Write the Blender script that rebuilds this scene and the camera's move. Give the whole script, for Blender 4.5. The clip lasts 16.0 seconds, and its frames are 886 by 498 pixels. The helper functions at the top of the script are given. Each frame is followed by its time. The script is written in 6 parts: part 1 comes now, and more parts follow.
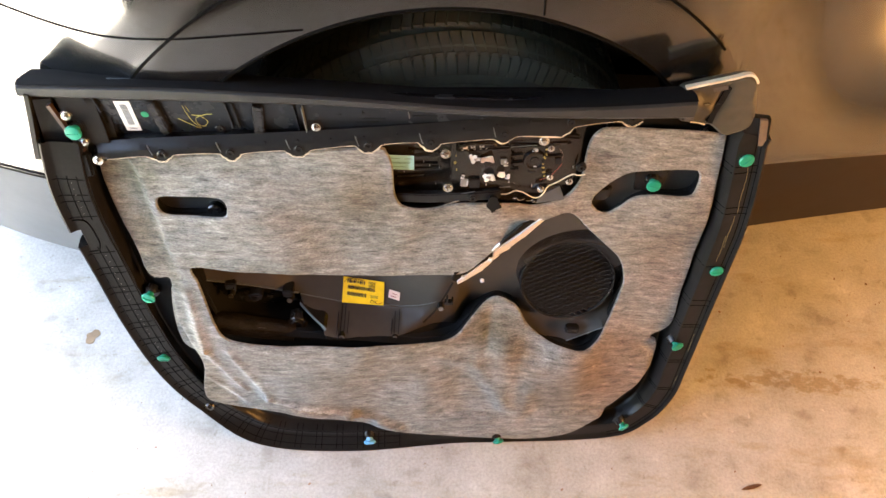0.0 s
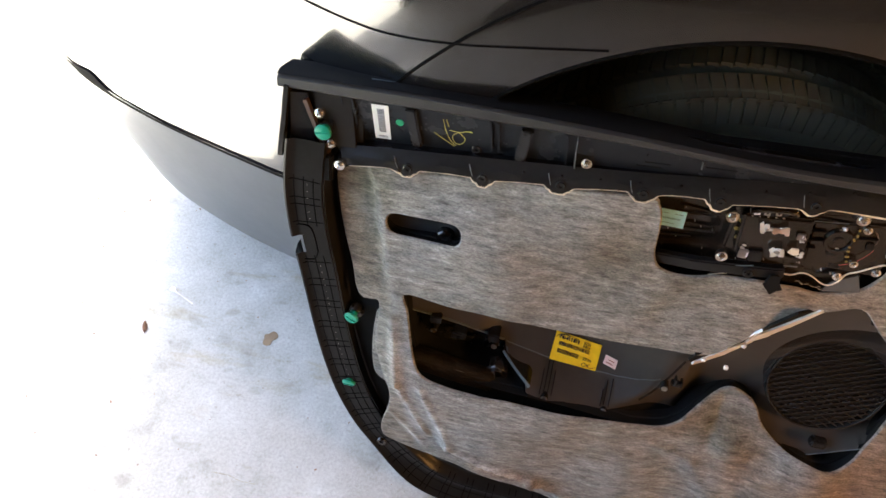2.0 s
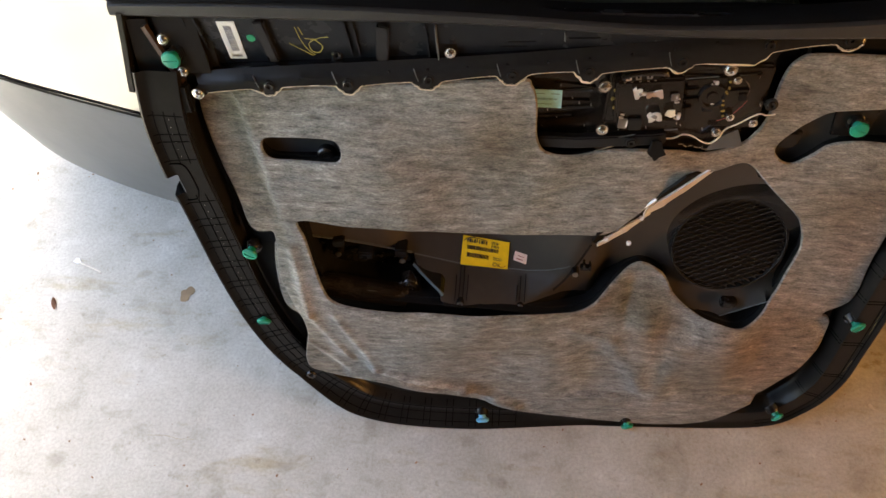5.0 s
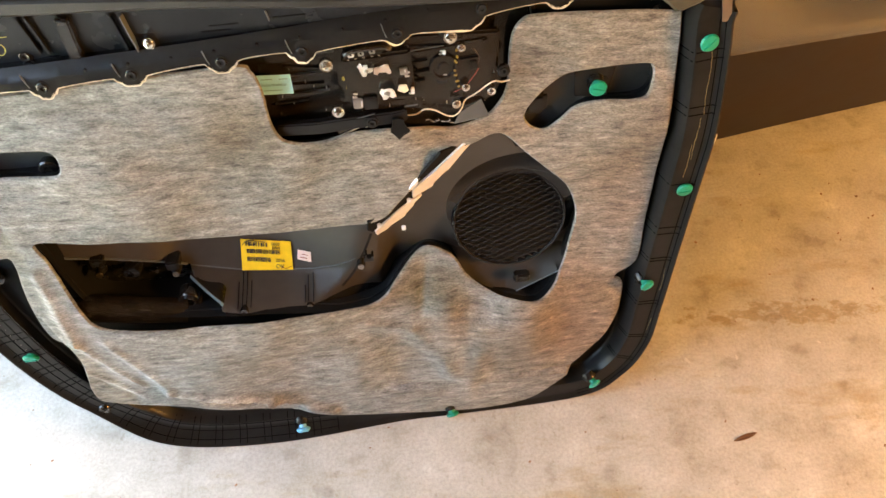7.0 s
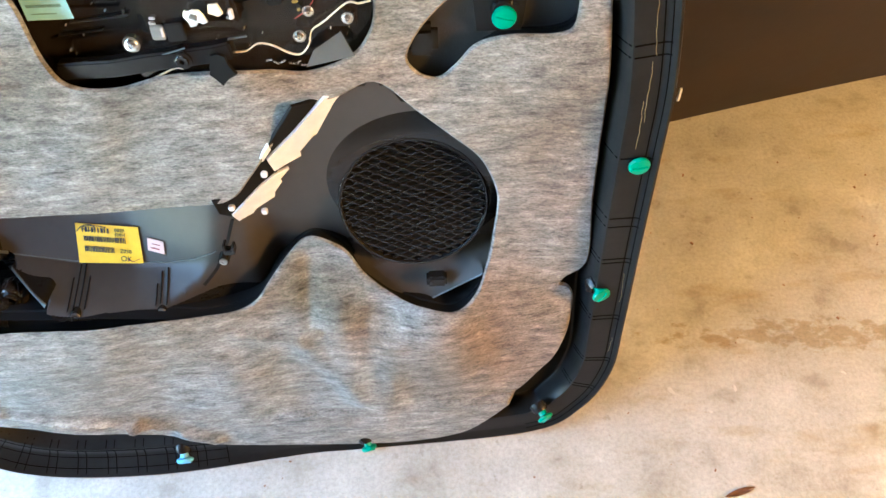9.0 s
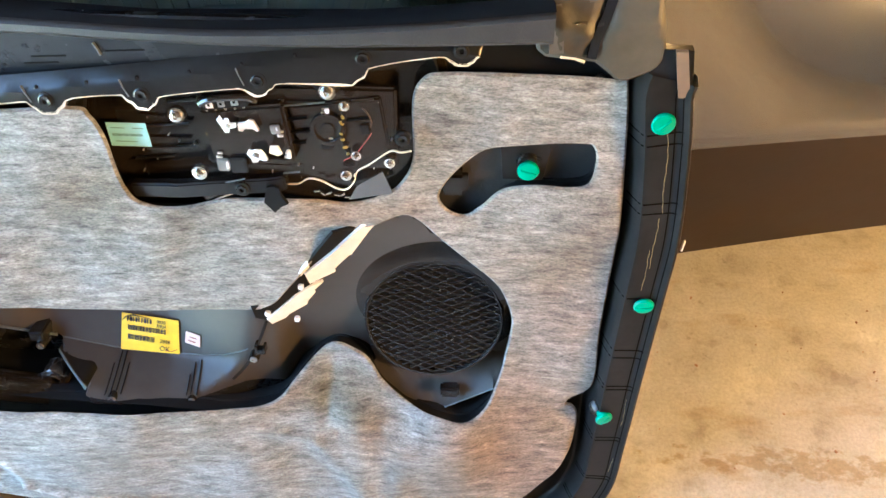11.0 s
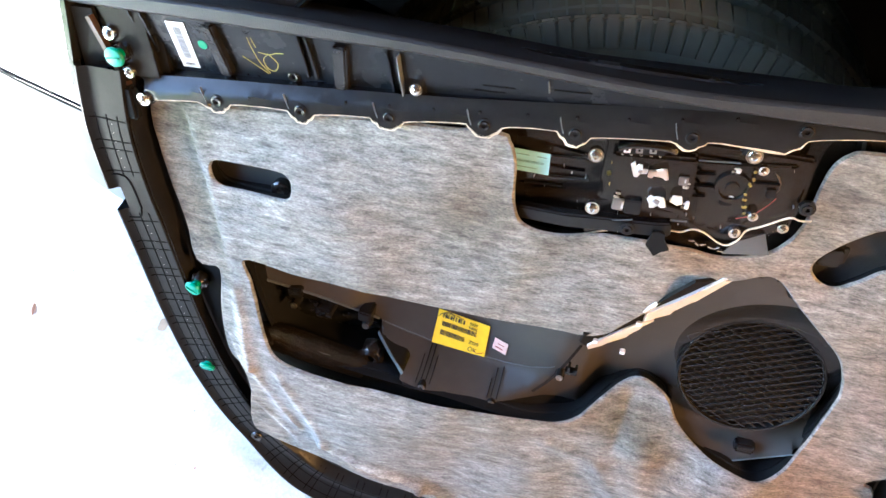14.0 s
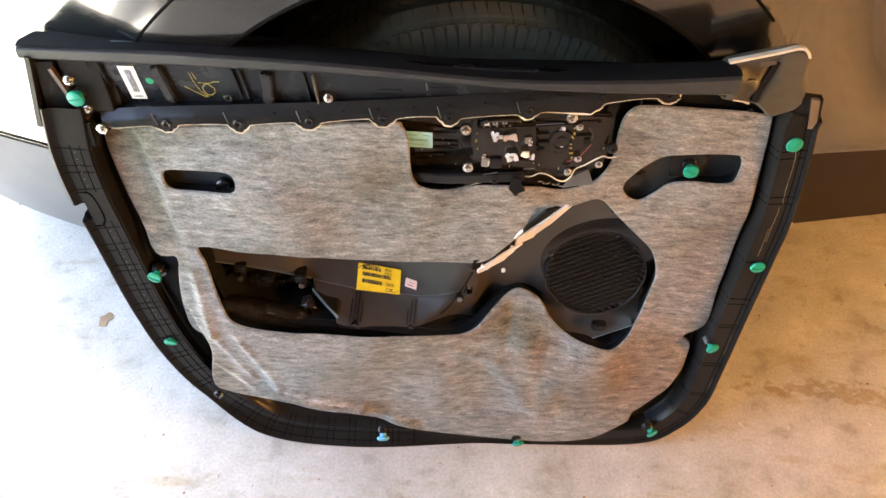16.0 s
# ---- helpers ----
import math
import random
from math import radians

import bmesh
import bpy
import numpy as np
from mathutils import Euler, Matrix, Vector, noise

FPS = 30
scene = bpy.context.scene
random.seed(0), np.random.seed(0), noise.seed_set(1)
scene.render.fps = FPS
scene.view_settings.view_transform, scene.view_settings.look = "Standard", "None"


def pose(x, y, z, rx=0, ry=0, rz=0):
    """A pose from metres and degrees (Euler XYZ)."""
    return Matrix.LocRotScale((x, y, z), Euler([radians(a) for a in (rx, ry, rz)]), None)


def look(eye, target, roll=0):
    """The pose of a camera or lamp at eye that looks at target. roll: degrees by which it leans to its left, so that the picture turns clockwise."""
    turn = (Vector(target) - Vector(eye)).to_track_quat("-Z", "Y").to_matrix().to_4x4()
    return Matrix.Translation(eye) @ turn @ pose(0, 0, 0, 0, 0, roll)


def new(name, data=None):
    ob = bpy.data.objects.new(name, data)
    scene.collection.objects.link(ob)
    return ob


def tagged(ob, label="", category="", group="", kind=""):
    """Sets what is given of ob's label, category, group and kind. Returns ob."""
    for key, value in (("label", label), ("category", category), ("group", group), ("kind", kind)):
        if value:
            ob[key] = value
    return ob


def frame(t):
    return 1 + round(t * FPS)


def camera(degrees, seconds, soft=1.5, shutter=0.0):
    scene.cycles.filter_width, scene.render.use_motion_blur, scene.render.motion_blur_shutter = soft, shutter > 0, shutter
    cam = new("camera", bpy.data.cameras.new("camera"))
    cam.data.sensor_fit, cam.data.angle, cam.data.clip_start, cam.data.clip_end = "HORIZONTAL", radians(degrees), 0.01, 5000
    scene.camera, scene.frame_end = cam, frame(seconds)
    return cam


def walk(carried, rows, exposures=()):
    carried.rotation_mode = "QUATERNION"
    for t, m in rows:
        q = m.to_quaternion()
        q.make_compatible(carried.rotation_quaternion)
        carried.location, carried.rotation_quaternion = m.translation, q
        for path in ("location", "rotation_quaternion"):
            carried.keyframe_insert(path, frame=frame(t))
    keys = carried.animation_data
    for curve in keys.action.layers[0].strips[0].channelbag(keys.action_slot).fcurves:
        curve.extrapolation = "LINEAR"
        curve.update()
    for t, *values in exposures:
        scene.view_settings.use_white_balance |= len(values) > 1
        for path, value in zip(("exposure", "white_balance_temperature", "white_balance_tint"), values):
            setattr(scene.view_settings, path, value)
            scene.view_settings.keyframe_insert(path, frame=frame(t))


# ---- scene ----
cam = camera(63.7, 16.0)
METRES, EYE, TILT, LEAN, TURN = 1.48, 1.435, -57.93, -3.27, 0.0
ROWS = [
    (0.0, 0.0, 0.0, 0.0, 0.0, 0.0, -0.0),
    (0.5, -0.0238, 0.0073, -0.003, 2.28, 1.94, -1.32),
    (1.0, -0.0573, 0.0296, 0.0007, 6.84, 2.83, -3.82),
    (1.5, -0.0916, 0.0609, 0.001, 9.11, 2.63, -7.57),
    (2.0, -0.1149, 0.0839, 0.0096, 9.97, 1.67, -9.94),
    (2.5, -0.1183, 0.0851, 0.0119, 10.64, 1.74, -10.31),
    (3.0, -0.113, 0.0884, 0.0084, 10.34, 0.41, -9.89),
    (3.5, -0.1032, 0.098, -0.0025, 9.85, -1.54, -8.81),
    (4.0, -0.0866, 0.1034, -0.0074, 8.6, -2.33, -6.69),
    (6.5, 0.0108, 0.1135, -0.0121, 0.34, -3.46, 5.07),
    (7.0, 0.0644, 0.1428, -0.0248, -1.49, -2.95, 5.3),
    (7.5, 0.1255, 0.204, -0.0422, 0.05, -2.16, 5.15),
    (8.0, 0.165, 0.2688, -0.0514, 2.24, -3.51, 4.45),
    (8.5, 0.1806, 0.3026, -0.0565, 2.21, -4.55, 4.59),
    (9.0, 0.1888, 0.3068, -0.05, 2.3, -2.45, 4.19),
    (9.5, 0.1979, 0.3041, -0.0356, 2.23, -0.18, 2.89),
    (12.0, 0.1474, 0.232, -0.0031, 5.64, 4.34, -2.88),
    (12.5, 0.1033, 0.2195, 0.0022, 8.12, 3.62, -4.77),
    (13.0, 0.0645, 0.2162, -0.0059, 10.19, 2.82, -7.24),
    (13.5, 0.0373, 0.2163, -0.0041, 11.71, 2.61, -9.18),
    (14.0, 0.0228, 0.2171, -0.0041, 12.77, 2.27, -10.6),
    (14.5, 0.0126, 0.2089, 0.0013, 12.64, 1.76, -11.29),
    (15.0, 0.0094, 0.1633, -0.0048, 10.18, -0.41, -9.07),
    (15.5, 0.0161, 0.1097, -0.019, 5.17, 0.38, -4.78),
    (16.0, 0.0157, 0.0447, -0.0191, 2.74, 0.32, -1.62),
]
EXPOSURES = [(0.0, 4.8, 7500, 7), (1.0, 4.5, 7300, 7), (2.0, 3.95, 7000, 7), (2.5, 3.58, 7150, 6), (4.0, 3.40, 7350, 6), (6.5, 4.5, 8400, 3), (7.2, 4.9, 7700, 0), (8.2, 5.2, 6300, -5), (9.0, 5.25, 5700, -9), (9.6, 5.2, 5600, -9), (12.0, 5.55, 5450, -4), (13.4, 5.42, 5650, 0), (14.5, 5.08, 6000, 3), (15.5, 4.77, 7000, 6), (16.0, 4.75, 7300, 7)]
walk(cam, [(t, pose(0, 0, EYE, TILT, LEAN, TURN) @ pose(METRES * x, METRES * y, METRES * z, 90 + pitch, roll, yaw)) for t, x, y, z, yaw, pitch, roll in ROWS], EXPOSURES)

# ---- world and light ----
world = bpy.data.worlds.new("world")
scene.world = world
world.use_nodes = True
wn = world.node_tree.nodes
sky = wn.new("ShaderNodeTexSky")
sky.sky_type, sky.sun_disc = "NISHITA", False
sky.air_density, sky.dust_density, sky.ozone_density = 0.7, 3.0, 0.5
sky.sun_elevation, sky.sun_rotation = radians(56), radians(0)
wn["Background"].inputs["Strength"].default_value = 0.15
world.node_tree.links.new(sky.outputs["Color"], wn["Background"].inputs["Color"])

sun = new("sun", bpy.data.lights.new("sun", "SUN"))
sun.data.energy, sun.data.angle, sun.data.color = 5.0, radians(0.5), (1.0, 0.95, 0.88)
sun.matrix_world = look((-3.2, 6.5, 8.3), (-3.0, 1.0, 0.0))

# assumed warm source, unseen, placed to light the right side
bulb = new("assumed_warm_light", bpy.data.lights.new("assumed_warm_light", "POINT"))
bulb.data.energy, bulb.data.color, bulb.data.shadow_soft_size = 7.6, (1.0, 0.49, 0.16), 0.2
bulb.location = (2.00, -0.28, 1.12)

# ---- materials ----


def material(name):
    m = bpy.data.materials.new(name)
    m.use_nodes = True
    return m, m.node_tree.nodes, m.node_tree.links, m.node_tree.nodes["Principled BSDF"]


def noise_tex(n, l, scale, detail=4.0, rough=0.55, stretch=(1, 1, 1), turn=(0, 0, 0)):
    co = n.new("ShaderNodeTexCoord")
    mp = n.new("ShaderNodeMapping")
    mp.inputs["Scale"].default_value = stretch
    mp.inputs["Rotation"].default_value = turn
    t = n.new("ShaderNodeTexNoise")
    t.inputs["Scale"].default_value, t.inputs["Detail"].default_value, t.inputs["Roughness"].default_value = scale, detail, rough
    l.new(co.outputs["Object"], mp.inputs["Vector"])
    l.new(mp.outputs["Vector"], t.inputs["Vector"])
    return t


def ramp(n, l, src, stops):
    r = n.new("ShaderNodeValToRGB")
    while len(r.color_ramp.elements) < len(stops):
        r.color_ramp.elements.new(0.5)
    for e, (p, c) in zip(r.color_ramp.elements, stops):
        e.position, e.color = p, (*c, 1)
    l.new(src, r.inputs["Fac"])
    return r


def mix(n, l, a, b, fac, mode="MIX"):
    m = n.new("ShaderNodeMix")
    m.data_type, m.blend_type = "RGBA", mode
    for sock, v in ((m.inputs[6], a), (m.inputs[7], b), (m.inputs[0], fac)):
        if isinstance(v, (int, float)):
            sock.default_value = v
        elif isinstance(v, tuple):
            sock.default_value = (*v, 1)
        else:
            l.new(v, sock)
    return m.outputs[2]


def bump(n, l, b, src, strength, dist=0.002):
    k = n.new("ShaderNodeBump")
    k.inputs["Strength"].default_value, k.inputs["Distance"].default_value = strength, dist
    l.new(src, k.inputs["Height"])
    l.new(k.outputs["Normal"], b.inputs["Normal"])


def plain(name, color, rough=0.5, metal=0.0, vary=0.25, scale=60.0, relief=0.15, coat=0.0, spec=0.5):
    """Plain stuff with blotches, fine grain and uneven gloss."""
    m, n, l, b = material(name)
    big = noise_tex(n, l, scale * 0.12)
    fine = noise_tex(n, l, scale)
    dark = tuple(c * (1 - vary) for c in color)
    lite = tuple(min(1, c * (1 + vary)) for c in color)
    c1 = ramp(n, l, big.outputs["Fac"], [(0.3, dark), (0.7, lite)])
    c2 = ramp(n, l, fine.outputs["Fac"], [(0.35, (0.8, 0.8, 0.8)), (0.65, (1, 1, 1))])
    l.new(mix(n, l, c1.outputs["Color"], c2.outputs["Color"], 0.5, "MULTIPLY"), b.inputs["Base Color"])
    r = ramp(n, l, big.outputs["Fac"], [(0.3, (rough * 0.9,) * 3), (0.7, (min(1, rough * 1.1),) * 3)])
    l.new(r.outputs["Color"], b.inputs["Roughness"])
    b.inputs["Metallic"].default_value = metal
    b.inputs["Coat Weight"].default_value = coat
    b.inputs["Coat Roughness"].default_value = 0.06
    b.inputs["Specular IOR Level"].default_value = spec
    if relief:
        bump(n, l, b, fine.outputs["Fac"], relief, 0.001)
    return m


def flecked(name, color, fleck, rough):
    """Dark glossy plastic with fine pale flecks and an uneven skin."""
    m, n, l, b = material(name)
    fine = noise_tex(n, l, 800.0, 2, 0.6)
    patch = noise_tex(n, l, 45.0, 3, 0.6)
    big = noise_tex(n, l, 160.0, 3, 0.6)
    c1 = ramp(n, l, fine.outputs["Fac"], [(0.50, color), (0.66, fleck)])
    c2 = ramp(n, l, patch.outputs["Fac"], [(0.35, (0.35, 0.35, 0.35)), (0.65, (1, 1, 1))])
    l.new(mix(n, l, c1.outputs["Color"], c2.outputs["Color"], 0.9, "MULTIPLY"), b.inputs["Base Color"])
    r = ramp(n, l, patch.outputs["Fac"], [(0.3, (rough * 0.7,) * 3), (0.7, (rough * 1.4,) * 3)])
    l.new(r.outputs["Color"], b.inputs["Roughness"])
    bump(n, l, b, big.outputs["Fac"], 0.35, 0.001)
    return m


def felt_material():
    m, n, l, b = material("grey_recycled_felt")
    streak = noise_tex(n, l, 60.0, 8, 0.72, (0.55, 1.9, 1))
    streak.inputs["Distortion"].default_value = 0.15
    fibre = noise_tex(n, l, 420.0, 4, 0.8, (0.55, 1.25, 1), (0, 0, 0.12))
    dash = noise_tex(n, l, 85.0, 6, 0.7, (0.5, 2.4, 1), (0, 0, -0.04))
    dash.inputs["Distortion"].default_value = 0.15
    clump = noise_tex(n, l, 150.0, 3, 0.6, (0.8, 1.3, 1))
    blot = noise_tex(n, l, 6.0, 5, 0.65, (0.7, 1.6, 1))
    wisp = noise_tex(n, l, 30.0, 5, 0.7, (0.6, 2.0, 1))
    tint = noise_tex(n, l, 5.5, 3, 0.55, (1, 1, 1), (0, 0, 0.7))
    base = ramp(n, l, streak.outputs["Fac"], [(0.30, (0.12, 0.12, 0.122)), (0.44, (0.25, 0.25, 0.246)), (0.56, (0.35, 0.349, 0.342)), (0.70, (0.56, 0.557, 0.545))])
    fib = ramp(n, l, fibre.outputs["Fac"], [(0.36, (0.45, 0.45, 0.46)), (0.60, (1.0, 1.0, 1.0))])
    c = mix(n, l, base.outputs["Color"], fib.outputs["Color"], 0.9, "MULTIPLY")
    ds = ramp(n, l, dash.outputs["Fac"], [(0.33, (0.34, 0.35, 0.37)), (0.44, (1.0, 1.0, 1.0))])
    c = mix(n, l, c, ds.outputs["Color"], 0.72, "MULTIPLY")
    cl = ramp(n, l, clump.outputs["Fac"], [(0.62, (1, 1, 1)), (0.72, (1.25, 1.24, 1.22))])
    c = mix(n, l, c, cl.outputs["Color"], 0.6, "MULTIPLY")
    ws = ramp(n, l, wisp.outputs["Fac"], [(0.36, (0.86, 0.94, 0.97)), (0.48, (1, 1, 1)), (0.66, (1.0, 0.92, 0.86))])
    c = mix(n, l, c, ws.outputs["Color"], 0.5, "MULTIPLY")
    warm = ramp(n, l, tint.outputs["Fac"], [(0.36, (0.90, 0.97, 0.97)), (0.50, (1.0, 0.995, 0.98)), (0.64, (1.0, 0.93, 0.86))])
    c = mix(n, l, c, warm.outputs["Color"], 0.5, "MULTIPLY")
    co = n.new("ShaderNodeTexCoord")
    xyz = n.new("ShaderNodeSeparateXYZ")
    l.new(co.outputs["Object"], xyz.inputs[0])
    tiltx = n.new("ShaderNodeMath")
    tiltx.operation = "MULTIPLY_ADD"
    tiltx.inputs[1].default_value = 0.16
    l.new(xyz.outputs["Y"], tiltx.inputs[0])
    l.new(xyz.outputs["X"], tiltx.inputs[2])
    # browner left of a slanted line
    tan_side = ramp(n, l, tiltx.outputs[0], [(0.0, (0.86, 0.79, 0.68)), (1.0, (1, 1, 1))])
    band = n.new("ShaderNodeMapRange")
    band.inputs["From Min"].default_value, band.inputs["From Max"].default_value = -0.289, -0.278
    l.new(tiltx.outputs[0], band.inputs["Value"])
    l.new(band.outputs[0], tan_side.inputs["Fac"])
    c = mix(n, l, c, tan_side.outputs["Color"], 0.8, "MULTIPLY")
    # redder to the right: the felt's tint plus warm lamplight in the colour
    side = n.new("ShaderNodeMapRange")
    side.inputs["From Min"].default_value, side.inputs["From Max"].default_value = 0.22, 0.40
    l.new(xyz.outputs["X"], side.inputs["Value"])
    rusty = ramp(n, l, side.outputs[0], [(0.0, (1, 1, 1)), (1.0, (0.98, 0.80, 0.70))])
    c = mix(n, l, c, rusty.outputs["Color"], blot.outputs["Fac"], "MULTIPLY")
    st = ramp(n, l, blot.outputs["Fac"], [(0.32, (0.62, 0.61, 0.55)), (0.46, (0.87, 0.88, 0.85)), (0.58, (1, 1, 1))])
    c = mix(n, l, c, st.outputs["Color"], 0.7, "MULTIPLY")
    # stains, then pale ellipses that paint daylight onto the felt's folds
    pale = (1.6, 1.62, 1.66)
    # the wide ellipses at the right also darken the lamp-lit side
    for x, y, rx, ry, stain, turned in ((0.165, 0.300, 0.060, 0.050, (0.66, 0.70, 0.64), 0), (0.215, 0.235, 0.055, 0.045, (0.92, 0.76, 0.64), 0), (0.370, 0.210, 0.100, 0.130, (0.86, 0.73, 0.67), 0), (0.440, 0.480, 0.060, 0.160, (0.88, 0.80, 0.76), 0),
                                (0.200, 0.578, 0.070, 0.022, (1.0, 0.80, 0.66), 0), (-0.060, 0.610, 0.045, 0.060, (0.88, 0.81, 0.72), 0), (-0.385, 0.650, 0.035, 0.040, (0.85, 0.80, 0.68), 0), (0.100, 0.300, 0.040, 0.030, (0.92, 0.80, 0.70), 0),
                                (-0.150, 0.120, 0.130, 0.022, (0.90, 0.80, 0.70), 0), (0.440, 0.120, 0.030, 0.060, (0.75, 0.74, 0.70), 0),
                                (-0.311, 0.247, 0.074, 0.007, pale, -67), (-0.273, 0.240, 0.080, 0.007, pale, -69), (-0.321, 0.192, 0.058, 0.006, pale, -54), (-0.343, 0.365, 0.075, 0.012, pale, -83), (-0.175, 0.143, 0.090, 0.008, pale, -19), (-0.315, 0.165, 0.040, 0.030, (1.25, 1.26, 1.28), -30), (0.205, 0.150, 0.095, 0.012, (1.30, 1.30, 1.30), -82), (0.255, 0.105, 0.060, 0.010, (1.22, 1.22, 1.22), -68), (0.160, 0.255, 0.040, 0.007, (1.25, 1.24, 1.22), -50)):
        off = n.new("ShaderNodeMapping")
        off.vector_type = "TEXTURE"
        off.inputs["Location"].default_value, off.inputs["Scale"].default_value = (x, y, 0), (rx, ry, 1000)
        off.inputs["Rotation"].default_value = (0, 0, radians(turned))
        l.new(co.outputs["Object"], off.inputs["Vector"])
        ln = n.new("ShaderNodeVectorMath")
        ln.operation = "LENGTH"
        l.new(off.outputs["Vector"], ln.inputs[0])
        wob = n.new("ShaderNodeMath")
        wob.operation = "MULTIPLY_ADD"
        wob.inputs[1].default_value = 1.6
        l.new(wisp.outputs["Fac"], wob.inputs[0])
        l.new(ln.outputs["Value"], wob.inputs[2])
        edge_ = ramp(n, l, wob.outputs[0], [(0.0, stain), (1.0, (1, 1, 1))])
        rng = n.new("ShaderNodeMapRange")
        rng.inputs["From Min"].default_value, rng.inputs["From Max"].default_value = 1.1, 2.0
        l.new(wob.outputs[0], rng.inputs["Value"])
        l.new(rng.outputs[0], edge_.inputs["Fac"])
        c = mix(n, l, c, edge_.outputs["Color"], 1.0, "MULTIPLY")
    l.new(c, b.inputs["Base Color"])
    b.inputs["Roughness"].default_value = 0.95
    b.inputs["Specular IOR Level"].default_value = 0.15
    b.inputs["Sheen Weight"].default_value = 0.12
    bump(n, l, b, fibre.outputs["Fac"], 0.5, 0.0015)
    return m


def concrete_material():
    m, n, l, b = material("stained_concrete")
    big = noise_tex(n, l, 1.6, 5, 0.6)
    mid = noise_tex(n, l, 9.0, 6, 0.65)
    fine = noise_tex(n, l, 170.0, 4, 0.75)
    spot = noise_tex(n, l, 16.0, 2, 0.5, (1.0, 1.3, 1.0))
    rust = noise_tex(n, l, 5.0, 4, 0.6, (0.7, 2.2, 1.0))
    base = ramp(n, l, mid.outputs["Fac"], [(0.28, (0.35, 0.325, 0.275)), (0.44, (0.50, 0.478, 0.43)), (0.58, (0.56, 0.542, 0.50)), (0.72, (0.68, 0.665, 0.625))])
    g = ramp(n, l, big.outputs["Fac"], [(0.3, (0.80, 0.80, 0.78)), (0.7, (1, 1, 1))])
    c = mix(n, l, base.outputs["Color"], g.outputs["Color"], 0.8, "MULTIPLY")
    f = ramp(n, l, fine.outputs["Fac"], [(0.32, (0.62, 0.60, 0.57)), (0.6, (1, 1, 1))])
    c = mix(n, l, c, f.outputs["Color"], 0.6, "MULTIPLY")
    s = ramp(n, l, spot.outputs["Fac"], [(0.60, (1, 1, 1)), (0.70, (0.50, 0.44, 0.34))])
    c = mix(n, l, c, s.outputs["Color"], 0.36, "MULTIPLY")
    speck = noise_tex(n, l, 55.0, 3, 0.6)
    sp = ramp(n, l, speck.outputs["Fac"], [(0.28, (0.45, 0.38, 0.30)), (0.36, (1, 1, 1)), (0.66, (1, 1, 1)), (0.72, (1.25, 1.25, 1.22))])
    c = mix(n, l, c, sp.outputs["Color"], 0.40, "MULTIPLY")
    r = ramp(n, l, rust.outputs["Fac"], [(0.56, (1, 1, 1)), (0.68, (0.80, 0.69, 0.50))])
    c = mix(n, l, c, r.outputs["Color"], 0.8, "MULTIPLY")
    # brown drips in a row beside the sill
    co = n.new("ShaderNodeTexCoord")
    off = n.new("ShaderNodeMapping")
    off.vector_type = "TEXTURE"
    off.inputs["Location"].default_value, off.inputs["Scale"].default_value, off.inputs["Rotation"].default_value = (0.86, 0.584, 0), (0.34, 0.034, 1000), (0, 0, -0.02)
    l.new(co.outputs["Object"], off.inputs["Vector"])
    ln = n.new("ShaderNodeVectorMath")
    ln.operation = "LENGTH"
    l.new(off.outputs["Vector"], ln.inputs[0])
    drip = noise_tex(n, l, 42.0, 4, 0.65, (0.7, 1.2, 1))
    wob = n.new("ShaderNodeMath")
    wob.operation = "MULTIPLY_ADD"
    wob.inputs[1].default_value = -3.4
    l.new(drip.outputs["Fac"], wob.inputs[0])
    l.new(ln.outputs["Value"], wob.inputs[2])
    rng = n.new("ShaderNodeMapRange")
    rng.inputs["From Min"].default_value, rng.inputs["From Max"].default_value = -1.45, -1.05
    l.new(wob.outputs[0], rng.inputs["Value"])
    dr = ramp(n, l, rng.outputs[0], [(0.0, (0.70, 0.60, 0.42)), (1.0, (1, 1, 1))])
    c = mix(n, l, c, dr.outputs["Color"], 0.85, "MULTIPLY")
    l.new(c, b.inputs["Base Color"])
    rr = ramp(n, l, mid.outputs["Fac"], [(0.3, (0.55,) * 3), (0.7, (0.8,) * 3)])
    l.new(rr.outputs["Color"], b.inputs["Roughness"])
    bump(n, l, b, fine.outputs["Fac"], 0.25, 0.002)
    return m


def paint_material():
    m, n, l, b = material("grey_metallic_car_paint")
    flake = noise_tex(n, l, 900.0, 2)
    dust = noise_tex(n, l, 7.0, 5, 0.6)
    c = ramp(n, l, flake.outputs["Fac"], [(0.35, (0.050, 0.052, 0.054)), (0.65, (0.088, 0.091, 0.094))])
    d = ramp(n, l, dust.outputs["Fac"], [(0.35, (0.9, 0.9, 0.9)), (0.7, (1, 1, 1))])
    l.new(mix(n, l, c.outputs["Color"], d.outputs["Color"], 0.6, "MULTIPLY"), b.inputs["Base Color"])
    b.inputs["Metallic"].default_value = 0.85
    r = ramp(n, l, dust.outputs["Fac"], [(0.3, (0.17,) * 3), (0.7, (0.22,) * 3)])
    l.new(r.outputs["Color"], b.inputs["Roughness"])
    b.inputs["Coat Weight"].default_value, b.inputs["Coat Roughness"].default_value = 1.0, 0.05
    return m


